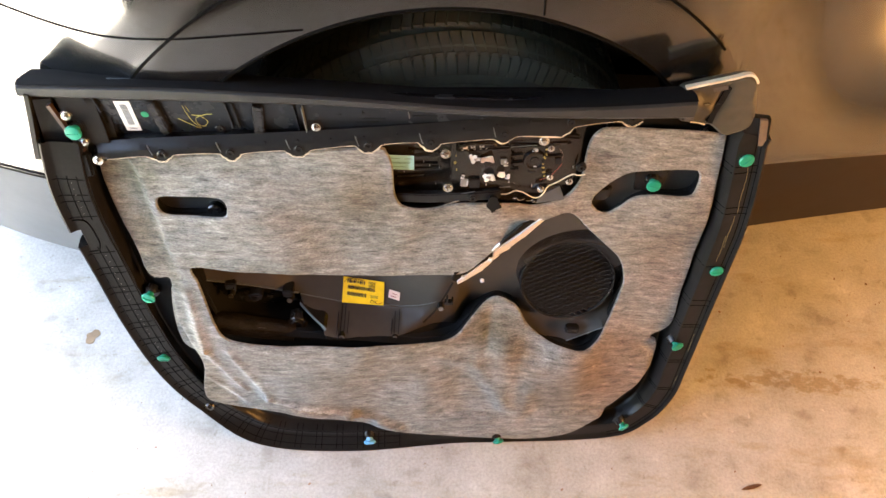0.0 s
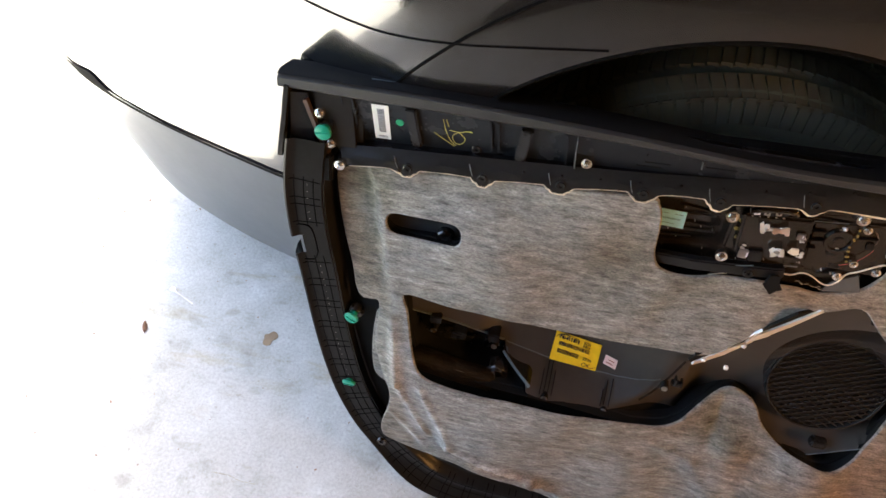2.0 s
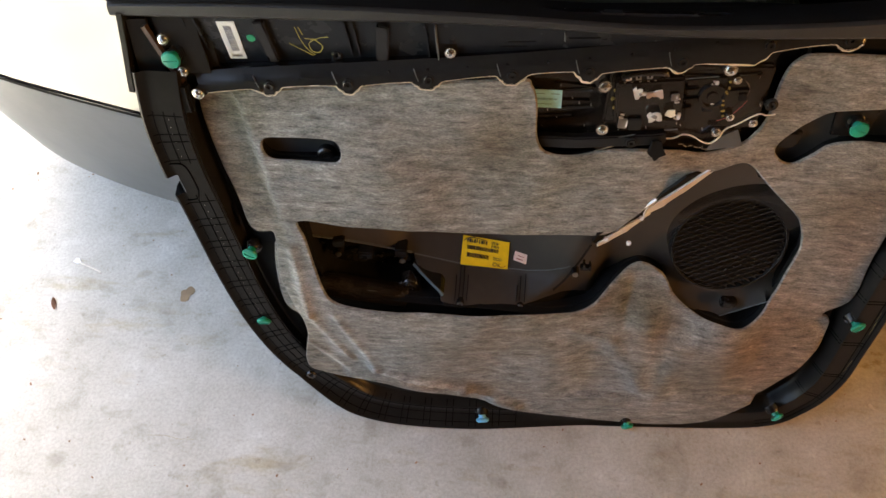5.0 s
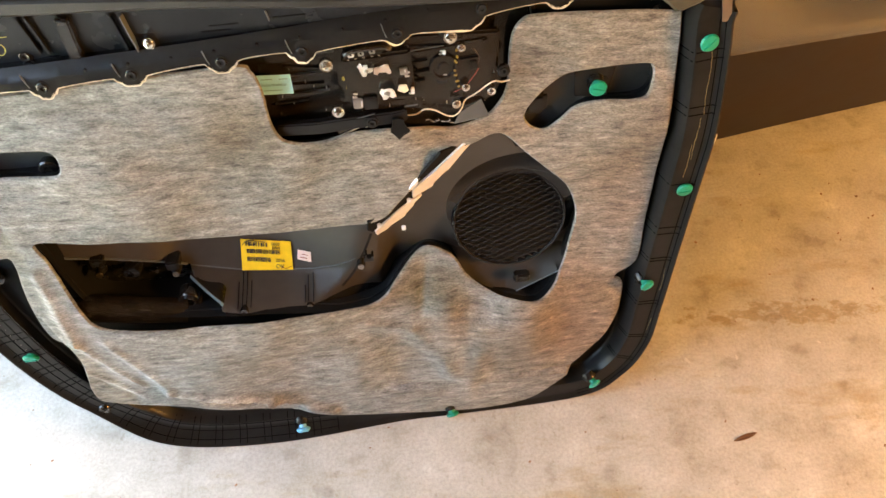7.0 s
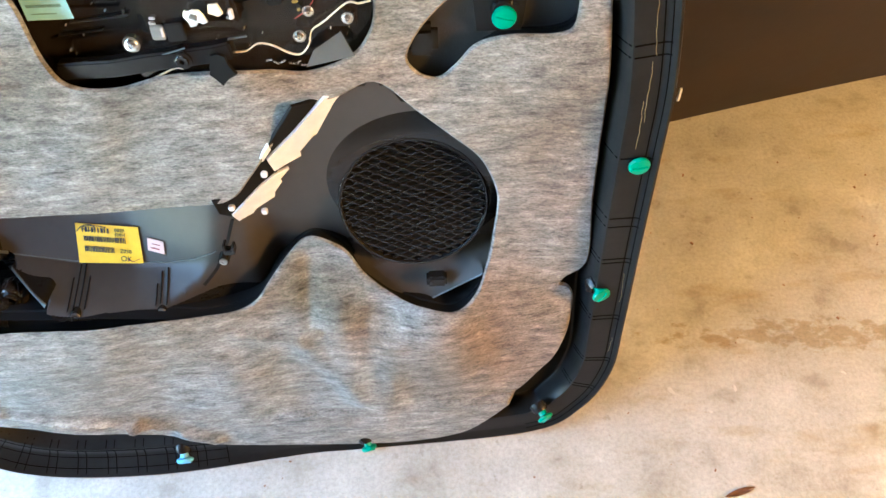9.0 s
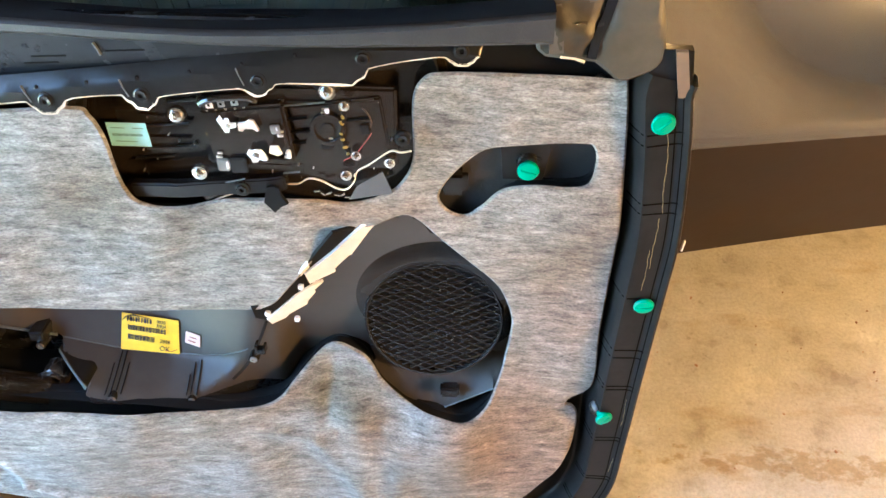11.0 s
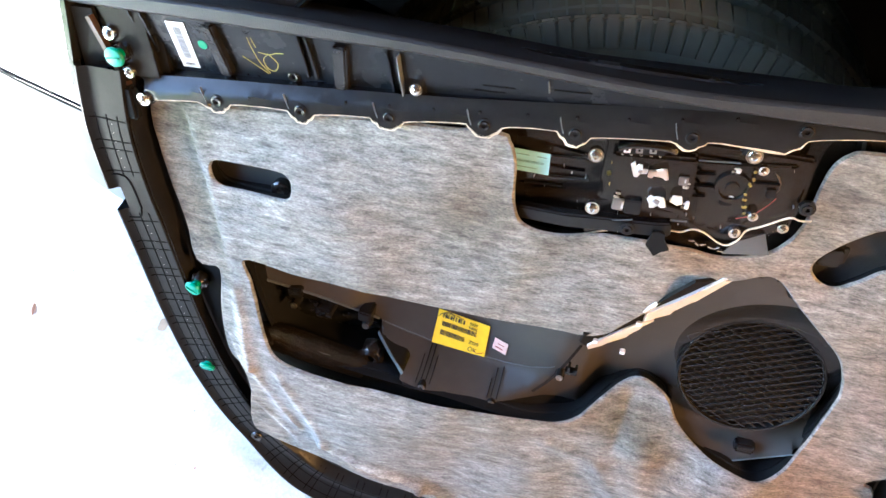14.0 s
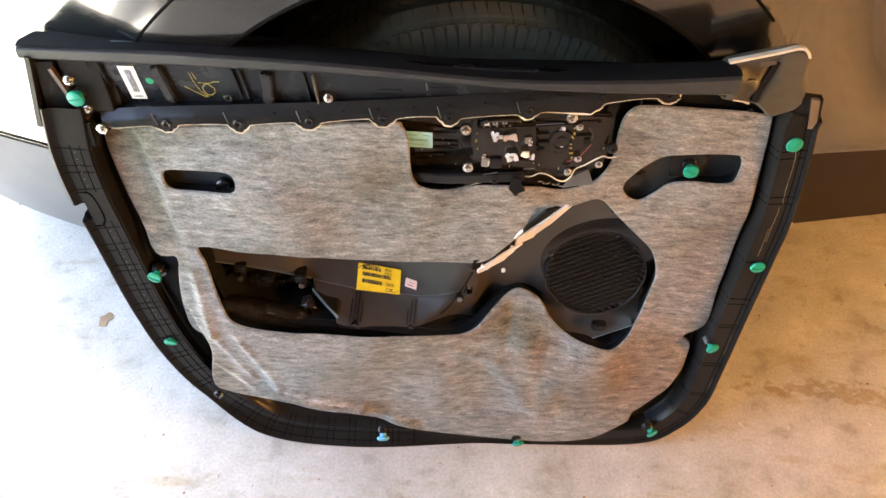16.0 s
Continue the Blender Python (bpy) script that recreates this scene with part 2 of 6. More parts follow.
FELT = felt_material()
CONCRETE = concrete_material()
PAINT = paint_material()
BLACK = plain("black_plastic", (0.0145, 0.0143, 0.0146), 0.24, 0, 0.15, 130, 0.2, 0, 0.34)
GLOSS = plain("glossy_black_plastic", (0.021, 0.0165, 0.0135), 0.17, 0, 0.3, 90, 0.08, 0, 0.7)
# bluish grey for ribs and for highlights drawn as pale lines
RIB_HIGHLIGHT = plain("bluish_grey_rib_highlight", (0.10, 0.115, 0.12), 0.35, 0, 0.2, 90, 0.1)
MATT = plain("matt_black_plastic", (0.0115, 0.0135, 0.0165), 0.26, 0, 0.2, 300, 0.1, 0, 0.25)
RAIL = plain("dark_grey_grained_plastic", (0.032, 0.0315, 0.0315), 0.5, 0, 0.12, 500, 0.4, 0, 0.4)
SATIN = plain("satin_charcoal_plastic", (0.048, 0.0425, 0.0375), 0.42, 0, 0.12, 60, 0.05, 0, 0.34)
BIN = flecked("speckled_black_plastic", (0.0120, 0.0100, 0.0085), (0.040, 0.032, 0.026), 0.15)
CREAM = plain("cream_fibre_edge", (0.72, 0.62, 0.47), 0.85, 0, 0.2, 300, 0.4)
WHITE = plain("white_plastic", (0.80, 0.81, 0.86), 0.5, 0, 0.08, 80, 0.1)
PAPER = plain("white_label_paper", (0.80, 0.80, 0.78), 0.6, 0, 0.04, 90, 0.05)
YELLOW = plain("yellow_label_paper", (0.88, 0.62, 0.02), 0.5, 0, 0.05, 90, 0.05)
PINK = plain("pale_pink_label_paper", (0.82, 0.62, 0.56), 0.6, 0, 0.08, 90, 0.05)
TEALINK = plain("faded_teal_print", (0.20, 0.42, 0.46), 0.6, 0, 0.2, 60, 0)
TEAL = plain("teal_label_paper", (0.42, 0.86, 1.0), 0.5, 0, 0.06, 90, 0.05)
INK = plain("label_ink", (0.03, 0.03, 0.03), 0.6, 0, 0.2, 60, 0)
GREYINK = plain("grey_print", (0.22, 0.22, 0.23), 0.6, 0, 0.2, 60, 0)
REDINK = plain("red_ink", (0.30, 0.03, 0.025), 0.6, 0, 0.2, 60, 0)
GREEN = plain("green_nylon", (0.0, 0.30, 0.19), 0.38, 0, 0.12, 120, 0.05)
GREENDOT = plain("green_paint_dot", (0.0, 0.30, 0.13), 0.6, 0, 0.15, 120, 0.05)
BLUE = plain("light_blue_nylon", (0.16, 0.50, 0.78), 0.38, 0, 0.1, 120, 0.05)
# pocket colour is darkened because the lamp doesn't reach inside
POCKET = flecked("speckled_pocket_shade", (0.0105, 0.0108, 0.011), (0.040, 0.042, 0.042), 0.24)
CHALK = plain("yellow_wax_crayon", (0.50, 0.44, 0.10), 0.8, 0, 0.3, 200, 0.1)
STEEL = plain("zinc_steel", (0.80, 0.78, 0.75), 0.24, 1.0, 0.15, 100, 0.1)
DULL = plain("dull_grey_metal", (0.40, 0.38, 0.36), 0.4, 1.0, 0.2, 100, 0.1)
FLAP = plain("shiny_grey_film", (0.30, 0.32, 0.34), 0.22, 0.7, 0.2, 60, 0.1)
FOIL = plain("grey_taped_foam", (0.10, 0.095, 0.085), 0.42, 0.1, 0.35, 60, 0.4)
RUBBER = plain("tyre_rubber", (0.150, 0.178, 0.152), 0.8, 0, 0.4, 40, 0.4, 0, 0.2)
DUSTY = plain("dusty_tread_rubber", (0.165, 0.188, 0.150), 0.9, 0, 0.5, 35, 0.4, 0, 0.2)
LINER = plain("black_wheel_liner", (0.0075, 0.0076, 0.0078), 0.8, 0, 0.2, 40, 0.3, 0, 0.15)
ALLOY = plain("silver_alloy", (0.45, 0.45, 0.46), 0.3, 1.0, 0.1, 60, 0.05)
SILL_SHADE = plain("sill_shade_brown", (0.017, 0.0095, 0.0042), 0.5, 0.0, 0.4, 60, 0.15, 0.0, 0.2)
BRIGHT = plain("bright_stamped_metal", (0.90, 0.86, 0.80), 0.28, 0.75, 0.2, 200, 0.3)
BROWN = plain("rusty_brown_plastic", (0.05, 0.026, 0.017), 0.45, 0, 0.5, 160, 0.3)
TAPED = plain("brown_taped_foam", (0.060, 0.055, 0.042), 0.5, 0.0, 0.5, 90, 0.8)
GAP = plain("dark_panel_gap", (0.003, 0.003, 0.003), 0.8, 0, 0.1, 60, 0, 0, 0.05)
THREAD = plain("loose_thread", (0.30, 0.24, 0.11), 0.8, 0, 0.3, 200, 0.1)
FLARE_SHADE = plain("flare_shade_grey", (0.055, 0.055, 0.055), 0.20, 0.8, 0.15, 60, 0.02, 0.6)
VALANCE_SHADE = plain("valance_shade_blue_grey", (0.064, 0.071, 0.081), 0.38, 0.0, 0.12, 60, 0.03, 0.0, 0.5)
# wall colours are made up: dark ones dim the car's reflections
WALL = plain("unseen_dark_wall", (0.065, 0.052, 0.04), 0.8, 0, 0.2, 12, 0.2)
CREAMWALL = plain("unseen_pale_wall", (0.42, 0.36, 0.28), 0.85, 0, 0.08, 12, 0.2)
LEAFM = plain("dry_brown_leaf", (0.26, 0.13, 0.07), 0.8, 0, 0.35, 200, 0.3)
RIMM = plain("glossy_rim_plastic", (0.0130, 0.0125, 0.0122), 0.30, 0, 0.3, 130, 0.12, 0, 0.15)
TWIG = plain("pale_dry_twig", (0.72, 0.68, 0.60), 0.8, 0, 0.2, 200, 0.3)
GRASS = plain("lawn_grass", (0.09, 0.16, 0.03), 0.9, 0, 0.3, 40, 0.5)
DRIVE = plain("pale_concrete_drive", (0.45, 0.44, 0.41), 0.85, 0, 0.12, 30, 0.3)
COPPER = plain("copper_contact", (0.86, 0.66, 0.52), 0.3, 1.0, 0.15, 100, 0.1)
OIL = plain("brown_oil_stain", (0.27, 0.18, 0.10), 0.7, 0, 0.35, 60, 0.1)
RUST = plain("faded_rust_stain", (0.36, 0.315, 0.225), 0.75, 0, 0.35, 120, 0.1)
PALE = plain("pale_paint_drop", (0.60, 0.57, 0.52), 0.7, 0, 0.1, 80, 0.1)
GREASE = plain("yellow_grease", (0.28, 0.20, 0.035), 0.4, 0, 0.2, 200, 0.1)
TAN = plain("pale_brown_plastic", (0.17, 0.11, 0.07), 0.5, 0, 0.25, 90, 0.1)

# ---- building helpers ----


def part(name, bm, mat, parent=None, label="", smooth=True):
    me = bpy.data.meshes.new(name)
    bmesh.ops.recalc_face_normals(bm, faces=bm.faces)
    for f in bm.faces:
        f.smooth = smooth
    bm.to_mesh(me)
    bm.free()
    me.materials.append(mat)
    if smooth:
        me.set_sharp_from_angle(angle=radians(38))
    ob = new(name, me)
    ob.parent = parent
    return tagged(ob, label)


def thing(name, label, category, m=None, group="", kind=""):
    ob = new(name)
    ob.empty_display_size = 0.05
    if m is not None:
        ob.matrix_world = m
    return tagged(ob, label, category, group, kind)


def box(bm, c, s, bevel=0.0, m=None):
    """A box with centre c, size s and softened edges."""
    r = bmesh.ops.create_cube(bm, size=1.0)
    vs = r["verts"]
    bmesh.ops.scale(bm, vec=s, verts=vs)
    if bevel:
        es = list({e for v in vs for e in v.link_edges})
        g = bmesh.ops.bevel(bm, geom=es, offset=bevel, segments=2, affect="EDGES")
        vs = list({v for f in g["faces"] for v in f.verts} | {v for v in vs if v.is_valid})
    if m is not None:
        bmesh.ops.transform(bm, matrix=m, verts=vs)
    bmesh.ops.translate(bm, vec=c, verts=vs)
    return bm


def lathe(profile, seg=24, axis="Z"):
    """Revolves (radius, height) pairs round the axis."""
    bm = bmesh.new()
    rings = []
    for r, h in profile:
        if r < 1e-6:
            rings.append([bm.verts.new((0, 0, h))])
        else:
            rings.append([bm.verts.new((r * math.cos(2 * math.pi * k / seg), r * math.sin(2 * math.pi * k / seg), h)) for k in range(seg)])
    for a, b in zip(rings, rings[1:]):
        for k in range(seg):
            j = (k + 1) % seg
            if len(a) == 1 and len(b) > 1:
                bm.faces.new((a[0], b[k], b[j]))
            elif len(b) == 1 and len(a) > 1:
                bm.faces.new((a[k], a[j], b[0]))
            elif len(a) > 1:
                bm.faces.new((a[k], a[j], b[j], b[k]))
    if axis == "Y":
        bmesh.ops.rotate(bm, cent=(0, 0, 0), matrix=Matrix.Rotation(radians(-90), 3, "X"), verts=bm.verts)
    return bm


def spline(pts, n=5, closed=True):
    """A smooth line through pts, n steps a span."""
    p = np.array(pts, float)
    k = len(p)
    out = []
    for i in range(k if closed else k - 1):
        a, b, c, d = (p[(i + j) % k] if closed else p[min(max(i + j, 0), k - 1)] for j in (-1, 0, 1, 2))
        for s in range(n):
            t = s / n
            out.append(0.5 * (2 * b + (c - a) * t + (2 * a - 5 * b + 4 * c - d) * t * t + (3 * b - a - 3 * c + d) * t ** 3))
    if not closed:
        out.append(p[-1])
    return np.array(out)


def within(poly, pts):
    """Which of pts lie inside the closed outline."""
    x, y = pts[:, 0], pts[:, 1]
    hit = np.zeros(len(pts), bool)
    q = np.roll(poly, -1, 0)
    for (x1, y1), (x2, y2) in zip(poly, q):
        if y1 != y2:
            hit ^= ((y1 > y) != (y2 > y)) & (x < (x2 - x1) * (y - y1) / (y2 - y1) + x1)
    return hit


def far(poly, pts, closed=True):
    """Distance of pts from a line of points."""
    a = np.asarray(poly)
    b = np.roll(a, -1, 0) if closed else a[1:]
    a = a if closed else a[:-1]
    best = np.full(len(pts), 9.0)
    for p, q in zip(a, b):
        d = q - p
        t = np.clip(((pts - p) @ d) / max(d @ d, 1e-12), 0, 1)
        best = np.minimum(best, np.hypot(*(pts - p - t[:, None] * d).T))
    return best


def inset(poly, d):
    """The outline moved inward by d."""
    t = np.roll(poly, -1, 0) - np.roll(poly, 1, 0)
    t /= np.maximum(np.hypot(*t.T), 1e-9)[:, None]
    nrm = np.stack([-t[:, 1], t[:, 0]], 1)
    area = np.sum(poly[:, 0] * np.roll(poly[:, 1], -1) - poly[:, 1] * np.roll(poly[:, 0], -1))
    return poly + nrm * (d if area > 0 else -d)


def sheet(outline, holes, height, step=0.008, drop=0.012, roll=0.003, extra=()):
    """A skin over the outline, less its holes, lifted by height(points), with rounded, thick edges."""
    from mathutils.geometry import delaunay_2d_cdt
    loops = [outline, *holes]
    lo, hi = outline.min(0), outline.max(0)
    gx, gy = np.meshgrid(np.arange(lo[0], hi[0], step), np.arange(lo[1], hi[1], step * 0.866))
    gx = gx + (np.arange(gx.shape[0]) % 2)[:, None] * step * 0.5
    pts = np.stack([gx.ravel(), gy.ravel()], 1)
    keep = []
    for cloud, gap in ((pts, step * 0.35), (np.vstack(extra) if len(extra) else np.zeros((0, 2)), 0.0008)):
        ok = within(outline, cloud)
        for h in holes:
            ok &= ~within(h, cloud)
        cloud = cloud[ok]
        if len(cloud):
            keep.append(cloud[np.minimum.reduce([far(lp, cloud) for lp in loops]) > gap])
    if len(keep) > 1:
        near = np.min(np.hypot(keep[0][:, None, 0] - keep[1][None, :, 0], keep[0][:, None, 1] - keep[1][None, :, 1]), axis=1)
        keep[0] = keep[0][near > step * 0.45]
    pts = np.vstack(keep)
    verts, edges = [tuple(p) for p in pts], []
    starts = []
    for lp in loops:
        s = len(verts)
        starts.append((s, len(lp)))
        verts += [tuple(p) for p in lp]
        edges += [(s + i, s + (i + 1) % len(lp)) for i in range(len(lp))]
    co, _, tris, *_ = delaunay_2d_cdt([Vector(v) for v in verts], edges, [], 0, 1e-6)
    co = np.array([tuple(c) for c in co])
    tri = np.array([t for t in tris if len(t) == 3])
    mid = co[tri].mean(1)
    ok = within(outline, mid)
    for h in holes:
        ok &= ~within(h, mid)
    tri = tri[ok]
    z = height(co)
    bm = bmesh.new()
    vs = [bm.verts.new((x, y, h)) for (x, y), h in zip(co, z)]
    for a, b, c in tri:
        try:
            bm.faces.new((vs[a], vs[b], vs[c]))
        except ValueError:
            pass
    if drop:
        for lp in loops:
            out = inset(lp, -roll if lp is outline else roll)
            zl = height(lp)
            top = [bm.verts.new((x, y, h)) for (x, y), h in zip(lp, zl)]
            mid_ = [bm.verts.new((x, y, h - roll)) for (x, y), h in zip(out, zl)]
            low = [bm.verts.new((x, y, h - drop)) for (x, y), h in zip(out, zl)]
            n = len(lp)
            for i in range(n):
                j = (i + 1) % n
                bm.faces.new((top[i], top[j], mid_[j], mid_[i]))
                bm.faces.new((mid_[i], mid_[j], low[j], low[i]))
        bmesh.ops.remove_doubles(bm, verts=bm.verts, dist=1e-5)
    loose = [v for v in bm.verts if not v.link_faces]
    bmesh.ops.delete(bm, geom=loose, context="VERTS")
    return bm


def strip(bm, line, width, tall, sink=0.0015):
    """A low bar of that width and height along a line of (u, v, w) points."""
    p = np.array(line, float)
    t = np.gradient(p, axis=0)
    t /= np.maximum(np.linalg.norm(t, axis=1), 1e-9)[:, None]
    side = np.cross(t, (0, 0, 1.0))
    side /= np.maximum(np.linalg.norm(side, axis=1), 1e-9)[:, None]
    rows = []
    for q, s, wd in zip(p, side, np.broadcast_to(width, len(p))):
        a, b = q - s * wd / 2, q + s * wd / 2
        rows.append([bm.verts.new(a - (0, 0, sink)), bm.verts.new(a + (0, 0, tall)), bm.verts.new(b + (0, 0, tall)), bm.verts.new(b - (0, 0, sink))])
    for r, s in zip(rows, rows[1:]):
        for k in range(3):
            bm.faces.new((r[k], r[k + 1], s[k + 1], s[k]))
    bm.faces.new(rows[0])
    bm.faces.new(rows[-1][::-1])
    return bm


def tube(bm, line, radius, seg=6, flat=1.0):
    """A round bar along a line of points."""
    p = np.array(line, float)
    t = np.gradient(p, axis=0)
    rings = []
    for q, d in zip(p, t):
        d = Vector(d).normalized()
        a = d.orthogonal().normalized() if abs(d.z) > 0.95 else d.cross(Vector((0, 0, 1))).normalized()
        b = d.cross(a).normalized()
        rings.append([bm.verts.new(Vector(q) + (a * math.cos(2 * math.pi * k / seg) + b * flat * math.sin(2 * math.pi * k / seg)) * radius) for k in range(seg)])
    for r, s in zip(rings, rings[1:]):
        for k in range(seg):
            bm.faces.new((r[k], r[(k + 1) % seg], s[(k + 1) % seg], s[k]))
    bm.faces.new(rings[0])
    bm.faces.new(rings[-1][::-1])
    return bm


def slab(bm, corners, thick):
    """A flat polygon of (u, v, w) corners with thickness."""
    top = [bm.verts.new(c) for c in corners]
    nrm = (Vector(corners[1]) - Vector(corners[0])).cross(Vector(corners[2]) - Vector(corners[0])).normalized()
    if nrm.z < 0:
        nrm = -nrm
    low = [bm.verts.new(Vector(c) - nrm * thick) for c in corners]
    bm.faces.new(top)
    bm.faces.new(low[::-1])
    for i in range(len(top)):
        j = (i + 1) % len(top)
        bm.faces.new((top[i], low[i], low[j], top[j]))
    return bm


def smooth01(x):
    x = np.clip(x, 0, 1)
    return x * x * (3 - 2 * x)


# ---- the garage ----


def structure(name, bm, mat, label, category):
    return tagged(part(name, bm, mat, None, "", False), label, category, "", "structure")


def build_garage():
    bm = bmesh.new()
    bmesh.ops.create_grid(bm, x_segments=2, y_segments=2, size=1.0)
    bmesh.ops.scale(bm, vec=(2.25, 3.4, 1), verts=bm.verts)
    bmesh.ops.translate(bm, vec=(0.95, 1.0, 0), verts=bm.verts)
    structure("floor", bm, CONCRETE, "pale stained concrete garage floor", "floor")
    # unseen walls and ceiling close the place and keep reflections dark
    structure("wall_south", box(bmesh.new(), (0.95, -2.45, 1.3), (4.7, 0.1, 2.6)), WALL, "unseen dark brown garage wall", "wall")
    structure("wall_north", box(bmesh.new(), (0.95, 4.45, 1.3), (4.7, 0.1, 2.6)), WALL, "unseen dark brown garage wall", "wall")
    # unseen pale wall that gives the car a warm reflection
    structure("wall_east", box(bmesh.new(), (3.25, 1.0, 1.3), (0.1, 6.8, 2.6)), CREAMWALL, "unseen pale garage wall, added as a reflector", "wall")
    bm = bmesh.new()
    box(bm, (-1.38, -1.60, 1.3), (0.1, 1.60, 2.6))
    box(bm, (-1.38, 3.70, 1.3), (0.1, 1.40, 2.6))
    box(bm, (-1.38, 1.10, 2.4), (0.1, 3.80, 0.4))
    structure("wall_west", bm, WALL, "unseen dark brown garage wall with an open vehicle doorway", "wall")
    structure("ceiling", box(bmesh.new(), (0.95, 1.0, 2.65), (4.7, 7.0, 0.1)), WALL, "unseen dark brown garage ceiling", "ceiling")
    bm = bmesh.new()
    bmesh.ops.create_grid(bm, x_segments=2, y_segments=2, size=600)
    bmesh.ops.translate(bm, vec=(0, 0, -0.03), verts=bm.verts)
    structure("ground", bm, GRASS, "green mown lawn outside the garage", "ground")
    structure("driveway", box(bmesh.new(), (-5.25, 0.4, -0.014), (7.9, 6.4, 0.024)), DRIVE, "pale sunlit concrete driveway", "driveway")
    # unseen fixture added round the assumed warm light
    lamp = thing("assumed_lamp", "assumed warm bulb on a white cord, out of view", "lamp", pose(2.00, -0.28, 1.77))
    part("rose", lathe([(0.0, 0.83), (0.06, 0.83), (0.055, 0.80), (0.01, 0.78), (0, 0.78)]), WHITE, lamp)
    part("cord", tube(bmesh.new(), [(0, 0, 0.80), (0, 0, 0.2), (0, 0, -0.44)], 0.004), WHITE, lamp)
    part("holder", lathe([(0.0, -0.43), (0.02, -0.43), (0.025, -0.46), (0.025, -0.50), (0, -0.50)]), WHITE, lamp)
    m, n, l, b = material("warm_bulb_glass")
    b.inputs["Base Color"].default_value = (1, 0.8, 0.55, 1)
    b.inputs["Emission Color"].default_value = (1.0, 0.62, 0.28, 1)
    b.inputs["Emission Strength"].default_value = 4.0
    part("bulb", lathe([(0.0, -0.50), (0.02, -0.505), (0.034, -0.53), (0.03, -0.555), (0.0, -0.57)]), m, lamp)


build_garage()

# ---- the car ----
ARCH_X, ARCH_Z, ARCH_R, FLARE_R = 0.042, 0.437, 0.430, 0.509
PLAN = spline([(3.1, 1.04), (1.6, 0.882), (0.9, 0.806), (0.5, 0.750), (0.2, 0.708), (-0.1, 0.684), (-0.35, 0.668), (-0.5, 0.668), (-0.62, 0.692),
               (-0.8, 0.742), (-0.95, 0.806), (-1.07, 0.90), (-1.15, 1.05), (-1.19, 1.3), (-1.2, 1.75)], 24, False)


def tuck(x, z):
    """How far the skin lies inside the plan line at height z."""
    t = 0.0
    if z > 0.80:
        t += 0.9 * (z - 0.80) ** 2
    if z > 0.98:
        t += 9.0 * (z - 0.98) ** 2
    if z < 0.53:
        t += 0.16 * (0.53 - z)
    else:
        lean = float(smooth01((x - 0.40) / 0.35))
        t += (0.28 * lean + 0.24 * float(smooth01((-0.30 - x) / 0.30))) * (z - 0.53) + 0.7 * lean * max(z - 0.58, 0) ** 2
    return t


def skin(k, z):
    """The point of the body's skin at plan station k and height z."""
    p = PLAN[k]
    d = PLAN[min(k + 1, len(PLAN) - 1)] - PLAN[max(k - 1, 0)]
    nrm = np.array((-d[1], d[0])) / np.hypot(*d)
    if nrm @ (np.array((0.5, 2.0)) - p) < 0:
        nrm = -nrm
    r = math.hypot((p[0] - ARCH_X) * 0.99, z - ARCH_Z)
    flare = -0.003 * float(1 - smooth01((r - FLARE_R + 0.012) / 0.030)) if abs(p[0] - ARCH_X) < 0.6 else 0.0
    q = p + nrm * (tuck(p[0], z) + flare)
    return (q[0], q[1], z)


def skin_at(x, z, out=0.0):
    """The side's skin point above x, moved out a little."""
    k = int(np.argmin(np.abs(PLAN[:, 0] - x) + 9 * (PLAN[:, 1] > 1.2) * (PLAN[:, 0] < -1)))
    a = skin(k, z)
    j = min(k + 1, len(PLAN) - 1) if (PLAN[k, 0] > x) else max(k - 1, 0)
    b = skin(j, z)
    t = 0 if abs(b[0] - a[0]) < 1e-6 else (x - a[0]) / (b[0] - a[0])
    return (x, a[1] + (b[1] - a[1]) * t - out, z)


